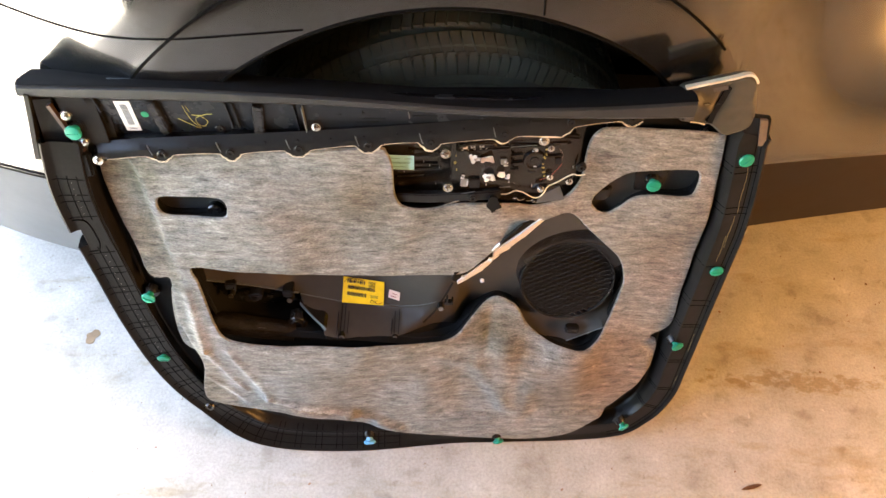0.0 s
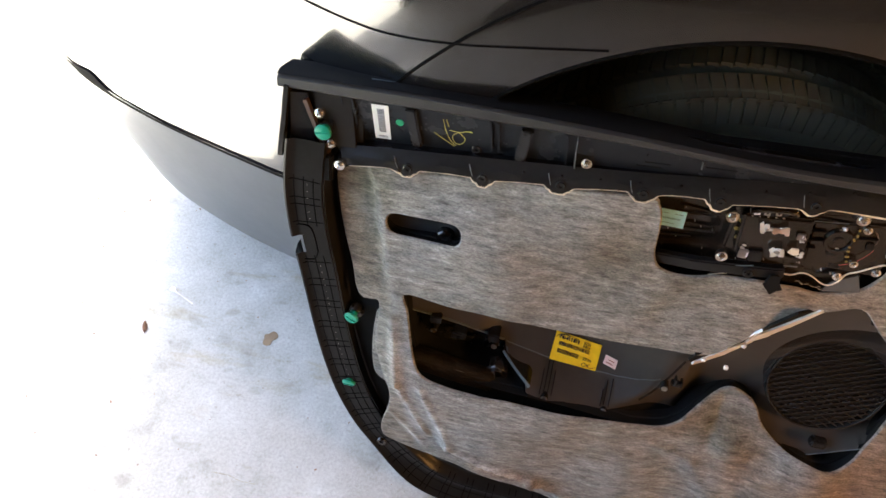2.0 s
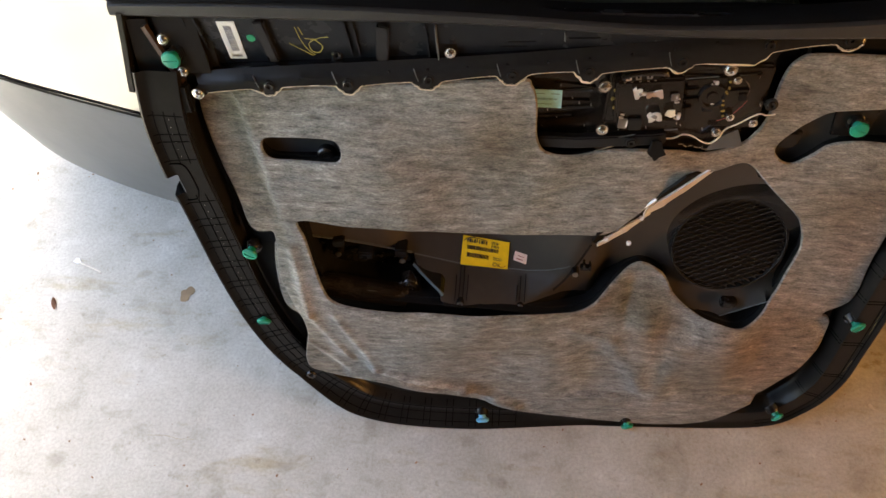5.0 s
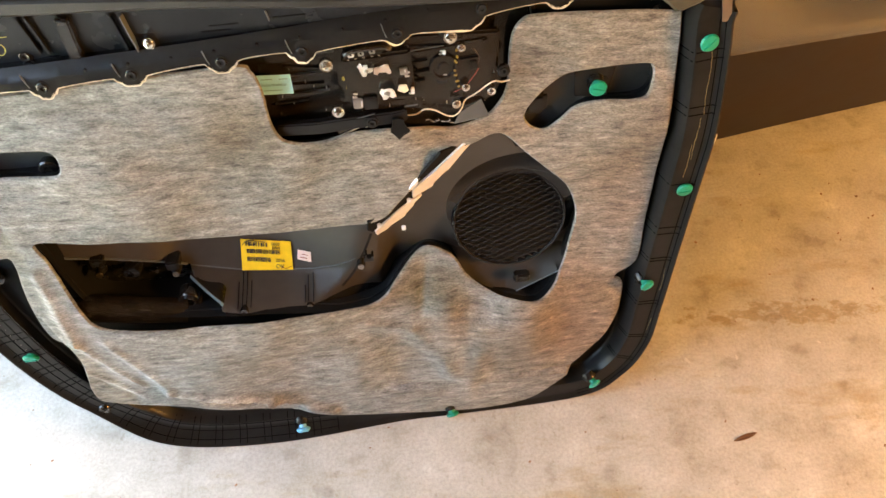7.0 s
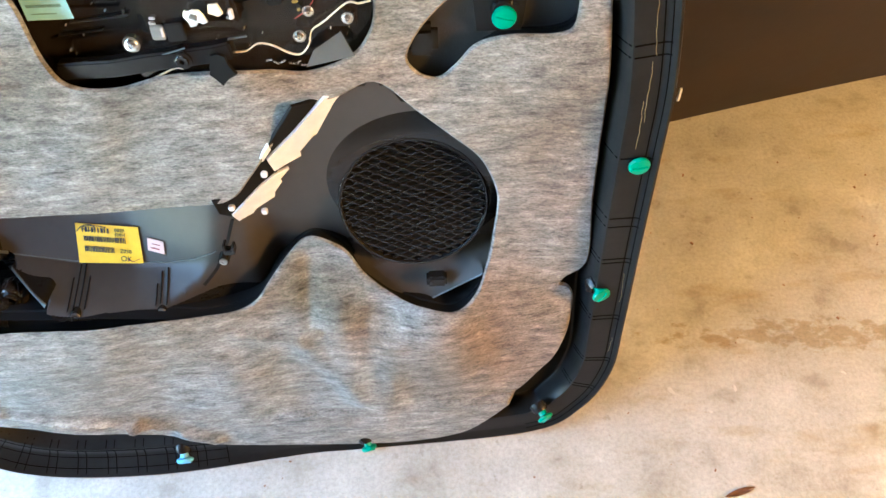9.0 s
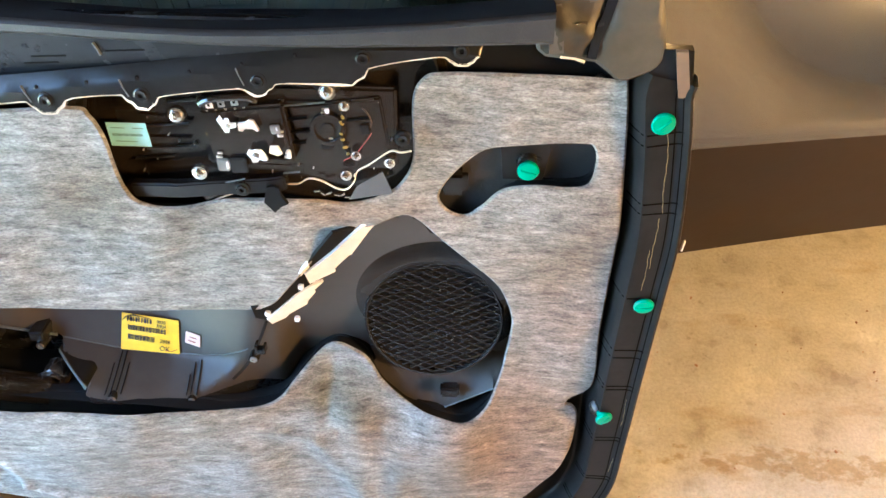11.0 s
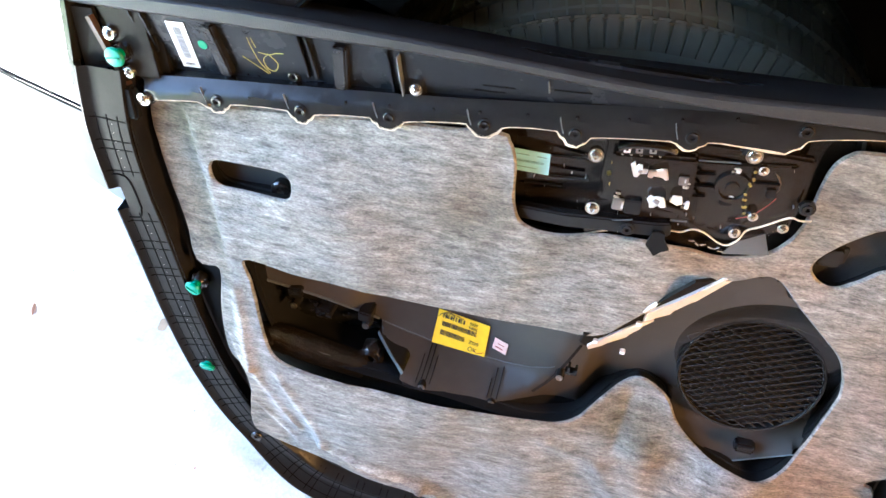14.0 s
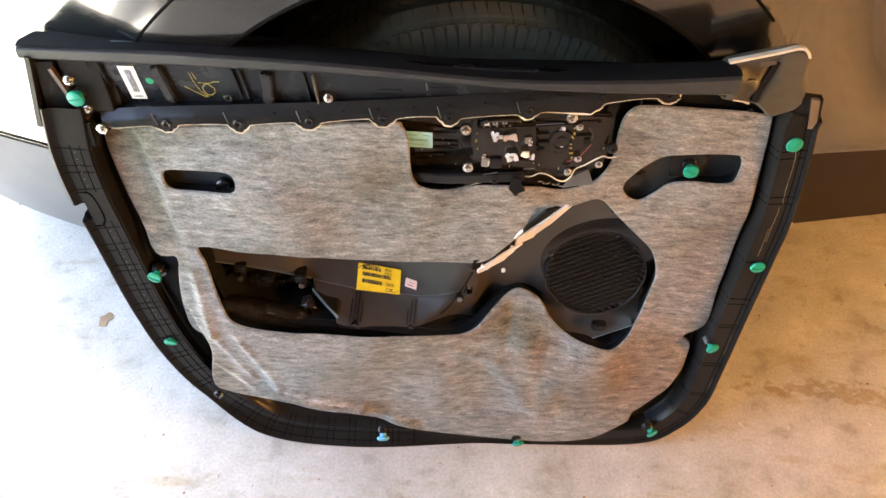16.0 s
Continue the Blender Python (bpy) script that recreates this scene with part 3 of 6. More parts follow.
def build_car():
    car = thing("car", "grey metallic car parked nose to the open doorway", "car", pose(0, 0, 0))
    # finer stations round the wheel opening
    global PLAN
    fine = []
    for a, b in zip(PLAN, PLAN[1:]):
        n = max(1, int(np.hypot(*(b - a)) / 0.010)) if -0.6 < a[0] < 0.75 else 1
        fine += [a + (b - a) * i / n for i in range(n)]
    fine.append(PLAN[-1])
    PLAN = np.array(fine)
    runs = {"side_panel": [], "fender": [], "bumper": []}
    for k, p in enumerate(PLAN):
        dx = abs(p[0] - ARCH_X)
        if p[0] >= ARCH_X + ARCH_R:
            runs["side_panel"].append(k)
        elif dx < ARCH_R:
            runs["fender"].append(k)
        else:
            runs["bumper"].append(k)
    runs["side_panel"].append(runs["fender"][0])
    runs["bumper"].insert(0, runs["fender"][-1])
    for name, ks in runs.items():
        bm = bmesh.new()
        cols = []
        for k in ks:
            x = PLAN[k, 0]
            dx = abs(x - ARCH_X)
            if name == "fender":
                zb = ARCH_Z + math.sqrt(max(ARCH_R ** 2 - dx ** 2, 0))
            else:
                zb = float(np.clip(0.237 + 0.145 * (x - 0.65), 0.20, 0.33)) if name == "side_panel" else 0.182 - 0.008 * float(smooth01((x + 0.9) / 0.25))
            col = []
            if name != "fender":
                q = skin(k, zb)
                col.append(bm.verts.new((q[0] + (0.10 if x < -1.0 else 0), q[1] + 0.12, zb + 0.03)))
                col.append(bm.verts.new((q[0], q[1] + 0.012, zb - 0.006)))
            else:
                q = skin(k, zb)
                col.append(bm.verts.new((q[0], q[1] + 0.05, zb + 0.004)))
                col.append(bm.verts.new((q[0], q[1] + 0.006, zb - 0.004)))
            top = 1.06
            n = 70
            for i in range(n + 1):
                z = zb + (top - zb) * i / n
                col.append(bm.verts.new(skin(k, z)))
            q = skin(k, top)
            col.append(bm.verts.new((q[0] + (0.06 if x < -1.0 else 0), q[1] + (1.75 - q[1]) * 0.35, 1.115)))
            col.append(bm.verts.new((q[0] + (0.08 if x < -1.0 else 0), 1.75, 1.135)))
            cols.append(col)
        for a, b in zip(cols, cols[1:]):
            for i in range(len(a) - 1):
                bm.faces.new((a[i], b[i], b[i + 1], a[i + 1]))
        # the far half of the body
        twin = bmesh.ops.duplicate(bm, geom=bm.verts[:] + bm.edges[:] + bm.faces[:])
        for v in twin["geom"]:
            if isinstance(v, bmesh.types.BMVert):
                v.co.y = 3.5 - v.co.y
        bmesh.ops.remove_doubles(bm, verts=bm.verts, dist=1e-6)
        if name == "side_panel":
            bmesh.ops.bisect_plane(bm, geom=bm.verts[:] + bm.edges[:] + bm.faces[:], dist=1e-5, plane_co=(0, 0, 0.515), plane_no=(0, 0, 1))
            # below the crease the colour is darkened, standing for reflected shadow
            for low, mat, nm in ((True, SILL_SHADE, "sill"), (False, PAINT, "side_panel")):
                half = bm.copy()
                gone = [f for f in half.faces if (f.calc_center_median().z > 0.515) == low]
                bmesh.ops.delete(half, geom=gone, context="FACES")
                part(nm, half, mat, car, "sill panel, the dark it reflects put into its colour" if low else "")
            bm.free()
        elif name == "fender":
            # flare is the fender's paint, darkened for what it reflects
            for low in (True, False):
                half = bm.copy()
                gone = []
                for f in half.faces:
                    q = f.calc_center_median()
                    if (math.hypot((q.x - ARCH_X) * 0.99, q.z - ARCH_Z) < FLARE_R + 0.004 and q.y < 1.75) != low:
                        gone.append(f)
                bmesh.ops.delete(half, geom=gone, context="FACES")
                part("arch_flare" if low else "fender", half, FLARE_SHADE if low else PAINT, car, "wheel arch flare, its darker reflection in the colour" if low else "")
            bm.free()
        else:
            # valance colour is darkened to hold the floor it reflects
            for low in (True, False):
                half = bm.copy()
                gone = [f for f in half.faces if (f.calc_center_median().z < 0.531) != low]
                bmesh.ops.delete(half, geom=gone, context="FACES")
                part("valance" if low else "bumper", half, VALANCE_SHADE if low else PAINT, car, "lower valance, its darker reflection in the blue-grey colour" if low else "")
            bm.free()
    # rubber lip round the wheel opening
    ang = [radians(a) for a in np.linspace(8, 172, 80)]
    lip = [skin_at(ARCH_X + ARCH_R * math.cos(a), ARCH_Z + ARCH_R * math.sin(a), -0.002) for a in ang]
    part("arch_lip", tube(bmesh.new(), lip, 0.0035), GAP, car, "thin black rubber lip")
    # dark line drawn where the reflection breaks at the flare's crease
    line = [skin_at(ARCH_X + (FLARE_R + 0.004) * math.cos(a), ARCH_Z + (FLARE_R + 0.004) * math.sin(a), -0.0005) for a in [radians(b) for b in np.linspace(43, 160, 90)]]
    part("flare_crease_line", tube(bmesh.new(), line, 0.0022), GAP, car, "dark line drawn along the flare's crease")
    # joints between the body panels
    line = [skin_at(x, max(0.838 + 0.09 * (x + 0.14), 0.816), 0.0) for x in np.linspace(-0.135, -0.85, 60)]
    part("panel_joint", tube(bmesh.new(), line, 0.0014), GAP, car, "dark joint between bumper and fender")
    line = [skin_at(0.157 - 0.10 * (z - 0.855), z, 0.0) for z in np.linspace(0.858, 1.0, 14)]
    part("panel_joint", tube(bmesh.new(), line, 0.0016), GAP, car, "dark joint between fender panels")
    # slot above the lower valance, widening towards the nose
    bm = bmesh.new()
    rows = []
    for x in np.linspace(-0.44, -0.99, 60):
        s = float(smooth01((-x - 0.86) / 0.06)) * (1 - float(smooth01((-x - 0.90) / 0.09)))
        h = 0.003 + 0.016 * s
        rows.append([bm.verts.new(skin_at(x, 0.531 + d, 0.003)) for d in (-0.003, h * 0.5, h)])
    for a, b in zip(rows, rows[1:]):
        for i in range(2):
            bm.faces.new((a[i], b[i], b[i + 1], a[i + 1]))
    part("valance_slot", bm, GAP, car, "narrow black slot above the valance")
    # dark inner arch
    bm = bmesh.new()
    rows = []
    for a in np.linspace(0, math.pi, 40):
        r = ARCH_R + 0.015
        rows.append([bm.verts.new((ARCH_X + r * math.cos(a), y, ARCH_Z + r * math.sin(a))) for y in (0.77, 1.12)] + [bm.verts.new((ARCH_X, 1.14, ARCH_Z - 0.2))])
    for a, b in zip(rows, rows[1:]):
        bm.faces.new((a[0], b[0], b[1], a[1]))
        bm.faces.new((a[1], b[1], b[2], a[2]))
    part("arch_liner", bm, LINER, car, "matt black wheel arch liner")
    bm = bmesh.new()
    box(bm, (0.9, 1.8, 0.36), (4.0, 1.4, 0.06))
    part("underbody", bm, LINER, car, "black underbody")
    # wheel
    wheel = new("wheel")
    wheel.parent = car
    wheel.location = (ARCH_X + 0.01, 0.90, 0.36)
    wheel.rotation_euler = (0, 0, radians(6))
    prof = [(0.225, -0.10), (0.245, -0.112), (0.29, -0.122), (0.325, -0.118), (0.343, -0.108), (0.352, -0.095)]
    for y in (-0.06, -0.012, 0.012, 0.06):
        prof += [(0.354, y - 0.007), (0.345, y - 0.005), (0.345, y + 0.005), (0.354, y + 0.007)]
    prof += [(0.352, 0.095), (0.343, 0.108), (0.325, 0.118), (0.29, 0.122), (0.245, 0.112), (0.225, 0.10)]
    tyre = part("tyre", lathe(prof, 120, "Y"), RUBBER, wheel, "dusty black road tyre")
    bm = bmesh.new()
    for k in range(132):
        a = 2 * math.pi * k / 132
        for y, w, sk in ((-0.088, 0.040, 0.10), (-0.036, 0.034, -0.2), (0.036, 0.034, 0.2), (0.088, 0.040, -0.1)):
            m = Matrix.Rotation(a, 4, "Y") @ Matrix.Translation((0, y, 0.353 - (0.006 if abs(y) > 0.08 else 0.0))) @ Matrix.Rotation(sk, 4, "Z")
            if abs(y) > 0.08:
                m = m @ Matrix.Rotation(radians(14 if y > 0 else -14) * -1, 4, "X")
            box(bm, (0, 0, 0), (0.0140, w, 0.012), 0, m)
        m = Matrix.Rotation(a + 0.02, 4, "Y") @ Matrix.Translation((0, -0.112, 0.334)) @ Matrix.Rotation(radians(62), 4, "X")
        box(bm, (0, 0, 0), (0.013, 0.034, 0.006), 0, m)
    tagged(part("tread", bm, DUSTY, tyre, "dusty tread blocks", False), kind="stuff")
    bm = bmesh.new()
    for r in (0.262, 0.300):
        tube(bm, [(r * math.cos(a), -0.116 if r < 0.28 else -0.1215, r * math.sin(a)) for a in np.linspace(0, 2 * math.pi, 97)], 0.002)
    part("sidewall_rings", bm, RUBBER, tyre, "moulded sidewall rings")
    rim = part("rim", lathe([(0.228, -0.098), (0.222, -0.105), (0.214, -0.09), (0.205, -0.04), (0.205, 0.1), (0.228, 0.1)], 64, "Y"), ALLOY, wheel)
    bm = bmesh.new()
    for k in range(5):
        m = Matrix.Rotation(2 * math.pi * k / 5, 4, "Y") @ Matrix.Translation((0, -0.07, 0.12))
        box(bm, (0, 0, 0), (0.05, 0.025, 0.20), 0.006, m)
    part("spokes", bm, ALLOY, rim)
    part("hub", lathe([(0, -0.09), (0.05, -0.09), (0.06, -0.08), (0.06, 0.0), (0, 0.0)], 32, "Y"), ALLOY, rim)


build_car()

# ---- the door panel ----
# panel coordinates: u along the floor, v up the slope, w out of the back
SLOPE = Matrix(((1, 0, 0, 0), (0, 0.2873, -0.9578, 0.428), (0, 0.9578, 0.2873, 0.0), (0, 0, 0, 1)))
panel = thing("car_door_panel", "black plastic car door trim panel leaning on a wheel, back side showing grey felt", "door panel", SLOPE)

OUT = spline([(-0.490, 0.765), (-0.498, 0.718), (-0.504, 0.677), (-0.508, 0.625), (-0.504, 0.560), (-0.492, 0.480), (-0.472, 0.346),
              (-0.445, 0.235), (-0.403, 0.142), (-0.342, 0.066), (-0.272, 0.015), (-0.173, -0.006), (-0.014, -0.008), (0.217, -0.004), (0.427, 0.010), (0.497, 0.064),
              (0.528, 0.143), (0.531, 0.238), (0.530, 0.375), (0.530, 0.495), (0.529, 0.573), (0.518, 0.664), (0.507, 0.723), (0.494, 0.768), (0.2, 0.768), (-0.2, 0.768)], 6)
PAD = spline([(-0.439, 0.641), (-0.432, 0.658), (-0.418, 0.667), (-0.383, 0.667), (-0.304, 0.676), (-0.178, 0.688), (-0.054, 0.696), (-0.036, 0.688), (-0.028, 0.664),
              (-0.024, 0.618), (-0.009, 0.594), (0.030, 0.588), (0.081, 0.596), (0.150, 0.591), (0.191, 0.584), (0.229, 0.595), (0.248, 0.612), (0.258, 0.639),
              (0.258, 0.699), (0.268, 0.722), (0.288, 0.727), (0.361, 0.728), (0.436, 0.726), (0.449, 0.717), (0.461, 0.610), (0.467, 0.528), (0.467, 0.441),
              (0.473, 0.345), (0.468, 0.318), (0.449, 0.303), (0.444, 0.292), (0.455, 0.286), (0.462, 0.266), (0.458, 0.219), (0.450, 0.183), (0.434, 0.151), (0.405, 0.111), (0.362, 0.060), (0.322, 0.030), (0.250, 0.018), (0.156, 0.024),
              (-0.015, 0.047), (-0.080, 0.081), (-0.207, 0.110), (-0.332, 0.135), (-0.363, 0.166), (-0.346, 0.267), (-0.361, 0.329), (-0.375, 0.381), (-0.372, 0.452),
              (-0.403, 0.463), (-0.428, 0.552)], 5)
SLOT = spline([(-0.3705, 0.592), (-0.368, 0.602), (-0.360, 0.6075), (-0.340, 0.609), (-0.310, 0.610), (-0.282, 0.611), (-0.270, 0.6075), (-0.2645, 0.598), (-0.2655, 0.585), (-0.272, 0.577), (-0.285, 0.575), (-0.310, 0.5735), (-0.340, 0.572), (-0.358, 0.573), (-0.3675, 0.580)], 3)
MOUTH = spline([(-0.337, 0.478), (-0.284, 0.474), (-0.223, 0.470), (-0.110, 0.458), (0.054, 0.449), (0.093, 0.454), (0.117, 0.479), (0.141, 0.509), (0.166, 0.536),
                (0.191, 0.553), (0.216, 0.561), (0.252, 0.573), (0.289, 0.5385), (0.336, 0.4945), (0.355, 0.4715), (0.369, 0.434), (0.370, 0.403), (0.362, 0.340), (0.347, 0.296),
                (0.323, 0.277), (0.287, 0.281), (0.256, 0.285), (0.233, 0.297), (0.214, 0.314), (0.199, 0.339), (0.182, 0.355), (0.158, 0.363), (0.136, 0.349), (0.108, 0.322), (0.094, 0.306), (0.080, 0.297),
                (0.058, 0.294), (0.020, 0.299), (-0.017, 0.305), (-0.100, 0.312), (-0.189, 0.315), (-0.263, 0.325), (-0.303, 0.339), (-0.319, 0.381), (-0.331, 0.445)], 5)
ELBOW = spline([(0.280, 0.590), (0.289, 0.613), (0.305, 0.634), (0.325, 0.652), (0.352, 0.659), (0.416, 0.665), (0.430, 0.660), (0.434, 0.642), (0.430, 0.620),
                (0.410, 0.613), (0.372, 0.612), (0.346, 0.602), (0.328, 0.582), (0.312, 0.568), (0.294, 0.572)], 4)
RELIEF = [(-0.137, 0.621, -0.012), (-0.239, 0.538, 0.002), (-0.071, 0.539, -0.018), (-0.244, 0.299, 0.026), (-0.094, 0.295, 0.020), (0.422, 0.485, -0.058),
          (0.410, 0.384, -0.052), (0.406, 0.214, -0.030), (0.151, 0.194, -0.018), (0.037, 0.174, 0.005), (-0.193, 0.234, 0.018), (0.146, 0.357, -0.075), (0.180, 0.334, -0.072), (0.216, 0.322, -0.058), (0.175, 0.272, -0.020), (-0.017, 0.295, 0.008), (0.025, 0.290, -0.004), (0.060, 0.285, -0.017), (0.095, 0.295, -0.032), (0.283, 0.586, -0.056), (0.470, 0.312, -0.052),
          (0.247, 0.573, -0.043), (-0.012, 0.578, -0.019), (0.052, 0.545, -0.030), (0.287, 0.232, -0.002), (0.179, 0.131, -0.014), (-0.340, 0.680, -0.013),
          (0.400, 0.680, -0.045), (-0.300, 0.120, 0.005), (0.100, 0.450, -0.032), (0.462, 0.600, -0.038), (0.466, 0.450, -0.040), (0.462, 0.340, -0.036)]


def rim_w(p):
    return -0.006 - 0.033 * p[:, 0]


def pad_w(p):
    """The felt's level: a smooth blend of its known heights."""
    a = np.zeros(len(p))
    b = np.zeros(len(p))
    for x, y, w in RELIEF:
        g = 1 / ((p[:, 0] - x) ** 2 + (p[:, 1] - y) ** 2 + 0.003) ** 2
        a += g * w
        b += g
    return a / b


def crease(p, a, b, width, tall):
    """A soft fold in the felt from a to b."""
    a, b = np.array(a), np.array(b)
    d = b - a
    t = ((p - a) @ d) / (d @ d)
    off = np.hypot(*(p - a - np.clip(t, 0, 1)[:, None] * d).T)
    return tall * np.exp(-(off / width) ** 2)


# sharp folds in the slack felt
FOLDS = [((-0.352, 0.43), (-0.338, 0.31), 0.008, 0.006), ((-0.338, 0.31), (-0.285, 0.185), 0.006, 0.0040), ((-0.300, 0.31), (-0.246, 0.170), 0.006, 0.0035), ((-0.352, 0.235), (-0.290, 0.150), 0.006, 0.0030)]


def felt_w(p):
    w = pad_w(p)
    for a, b, width, tall in FOLDS:
        w += crease(p, a, b, width, tall)
    w -= crease(p, (-0.320, 0.27), (-0.268, 0.172), 0.009, 0.002)
    w -= crease(p, (-0.345, 0.205), (-0.305, 0.150), 0.006, 0.003)
    w -= crease(p, (-0.240, 0.150), (-0.060, 0.088), 0.008, 0.010)
    w += crease(p, (-0.250, 0.168), (-0.100, 0.115), 0.008, 0.011)
    w += crease(p, (-0.100, 0.115), (-0.010, 0.062), 0.011, 0.011)
    w -= 0.012 * smooth01((-0.282 - p[:, 0] - 0.16 * p[:, 1]) / 0.010) * smooth01((p[:, 1] - 0.46) / 0.05)
    w -= crease(p, (0.152, 0.335), (0.146, 0.262), 0.006, 0.003)
    w += crease(p, (0.135, 0.330), (0.120, 0.270), 0.014, 0.002)
    w += crease(p, (0.240, 0.225), (0.225, 0.060), 0.022, 0.006)
    w -= crease(p, (0.110, 0.205), (0.060, 0.190), 0.008, 0.002)
    w += crease(p, (0.130, 0.235), (0.190, 0.130), 0.014, 0.004)
    w += crease(p, (0.185, 0.270), (0.200, 0.060), 0.022, 0.004)
    w -= crease(p, (0.160, 0.245), (0.215, 0.250), 0.007, 0.005)
    w += crease(p, (0.060, 0.260), (0.130, 0.235), 0.008, 0.005)
    for (x, y), i in zip(p, range(len(p))):
        w[i] += 0.0018 * noise.noise((x * 30, y * 45, 1.3)) + 0.004 * noise.noise((x * 8, y * 9, 7.1))
    w = np.where((p[:, 1] > 0.65) & (p[:, 0] < -0.02), np.minimum(w, -0.015), w)
    return np.where(p[:, 1] < 0.10, np.maximum(w, rim_w(p) + 0.004), w)


fold_lines = []
for a, b, width, tall in FOLDS:
    a, b = np.array(a), np.array(b)
    n_ = np.array((b - a)[::-1]) * (1, -1) / np.hypot(*(b - a))
    fold_lines += [np.array([a + (b - a) * t + n_ * off for t in np.linspace(0, 1, 36)]) for off in (-0.0065, -0.0035, 0.0, 0.0035, 0.0065)]
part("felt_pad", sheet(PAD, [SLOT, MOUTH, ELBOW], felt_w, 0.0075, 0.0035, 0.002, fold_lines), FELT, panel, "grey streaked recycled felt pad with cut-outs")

CAVITY = spline([(-0.045, 0.585), (-0.045, 0.70), (0.04, 0.715), (0.13, 0.728), (0.21, 0.735), (0.255, 0.75), (0.275, 0.72), (0.272, 0.63), (0.24, 0.58), (0.10, 0.575)], 4)
TROUGH = spline([(-0.410, 0.768), (-0.408, 0.703), (-0.30, 0.709), (-0.10, 0.729), (0.06, 0.748), (0.14, 0.762), (0.0, 0.768), (-0.2, 0.771)], 1)
TRAY = spline([(-0.425, 0.784), (-0.424, 0.690), (-0.30, 0.694), (-0.10, 0.712), (0.06, 0.732), (0.24, 0.762), (0.2, 0.782), (-0.2, 0.786)], 4)


def rim_profile(p, d):
    """Edge lip, shallow rim, then a step down under the felt."""
    r = rim_w(p)
    low = np.minimum(pad_w(p) - 0.022, r - 0.022)
    w = r - 0.020 * (1 - smooth01(d / 0.006)) + 0.002 * np.exp(-((d - 0.008) / 0.003) ** 2) - 0.004 * smooth01((d - 0.010) / 0.008)
    w = w + 0.014 * smooth01((0.13 - p[:, 1]) / 0.10) * smooth01((0.14 - p[:, 0]) / 0.25) * (1 - smooth01((d - 0.012) / 0.026))
    flat = 0.045 + 0.010 * smooth01((-p[:, 0] - 0.2) / 0.2)
    t = smooth01((d - flat) / (0.0605 - flat))
    return w * (1 - t) + low * t


def even(line, step):
    """The closed line with even spacing."""
    q = np.vstack([line, line[:1]])
    s = np.concatenate([[0], np.cumsum(np.hypot(*np.diff(q, axis=0).T))])
    n = int(s[-1] / step)
    t = np.linspace(0, s[-1], n, endpoint=False)
    return np.column_stack([np.interp(t, s, q[:, 0]), np.interp(t, s, q[:, 1])])


OUT = even(OUT, 0.006)


def inner(d, k=4):
    """The outline moved inward by d, by a softened normal."""
    t = np.roll(OUT, -k, 0) - np.roll(OUT, k, 0)
    t /= np.hypot(*t.T)[:, None]
    return OUT + np.stack([-t[:, 1], t[:, 0]], 1) * d


kl = int(np.argmin(np.hypot(*(OUT - (-0.500, 0.704)).T)))
kr = int(np.argmin(np.hypot(*(OUT - (0.505, 0.735)).T)))
steps = [0.0, 0.0015, 0.003, 0.0045, 0.006, 0.0085, 0.012, 0.016, 0.020, 0.028, 0.034, 0.036, 0.040, 0.043, 0.046, 0.049, 0.052, 0.055, 0.0565, 0.058, 0.0595, 0.062]
bm = bmesh.new()
rows = []
for d in steps:
    pts = inner(d)[kl:kr + 1]
    ws = rim_profile(pts, np.full(len(pts), d))
    rows.append([bm.verts.new((q[0], q[1], w)) for q, w in zip(pts, ws)])
rows.insert(0, [bm.verts.new((v.co.x, v.co.y, v.co.z - 0.012)) for v in rows[0]])
for j, (a, b) in enumerate(zip(rows, rows[1:])):
    for i in range(len(a) - 1):
        # clip notch on the hinge side
        k = kl + i
        if OUT[k, 0] < 0 and 0.523 < OUT[k, 1] < 0.556 and (j == 0 or steps[j] < 0.024):
            continue
        bm.faces.new((a[i], a[i + 1], b[i + 1], b[i]))
bmesh.ops.delete(bm, geom=[v for v in bm.verts if not v.link_faces], context="VERTS")
part("rim", bm, RIMM, panel, "glossy black moulded rim")

CORE = np.vstack([inner(0.0615)[kl:kr + 1], [(0.43, 0.772), (0.2, 0.774), (0.0, 0.775), (-0.2, 0.775), (-0.40, 0.775), (-0.425, 0.74)]])


def core_w(p):
    w = np.minimum(pad_w(p) - 0.022, rim_w(p) - 0.022)
    return np.where(p[:, 1] > 0.70, np.minimum(w, -0.03), w)


part("shell", sheet(CORE, [inset(MOUTH, -0.004), CAVITY, TROUGH, inset(SLOT, -0.004), inset(ELBOW, -0.004)], core_w, 0.012, 0.01, 0.001), LINER, panel, "black moulded plastic back shell")

# walls of the openings, going down behind the felt
for loop, depth in ((MOUTH, 0.17), (SLOT, 0.06), (ELBOW, 0.06), (CAVITY, 0.06)):
    bm = bmesh.new()
    ring_ = inset(loop, -0.005)
    z0 = np.minimum(pad_w(ring_), -0.004) - 0.006
    hi_ = [bm.verts.new((x, y, z)) for (x, y), z in zip(ring_, z0)]
    lo_ = [bm.verts.new((x, y, z - depth)) for (x, y), z in zip(ring_, z0)]
    for i in range(len(ring_)):
        j = (i + 1) % len(ring_)
        bm.faces.new((hi_[i], hi_[j], lo_[j], lo_[i]))
    part("opening_wall", bm, LINER, panel)
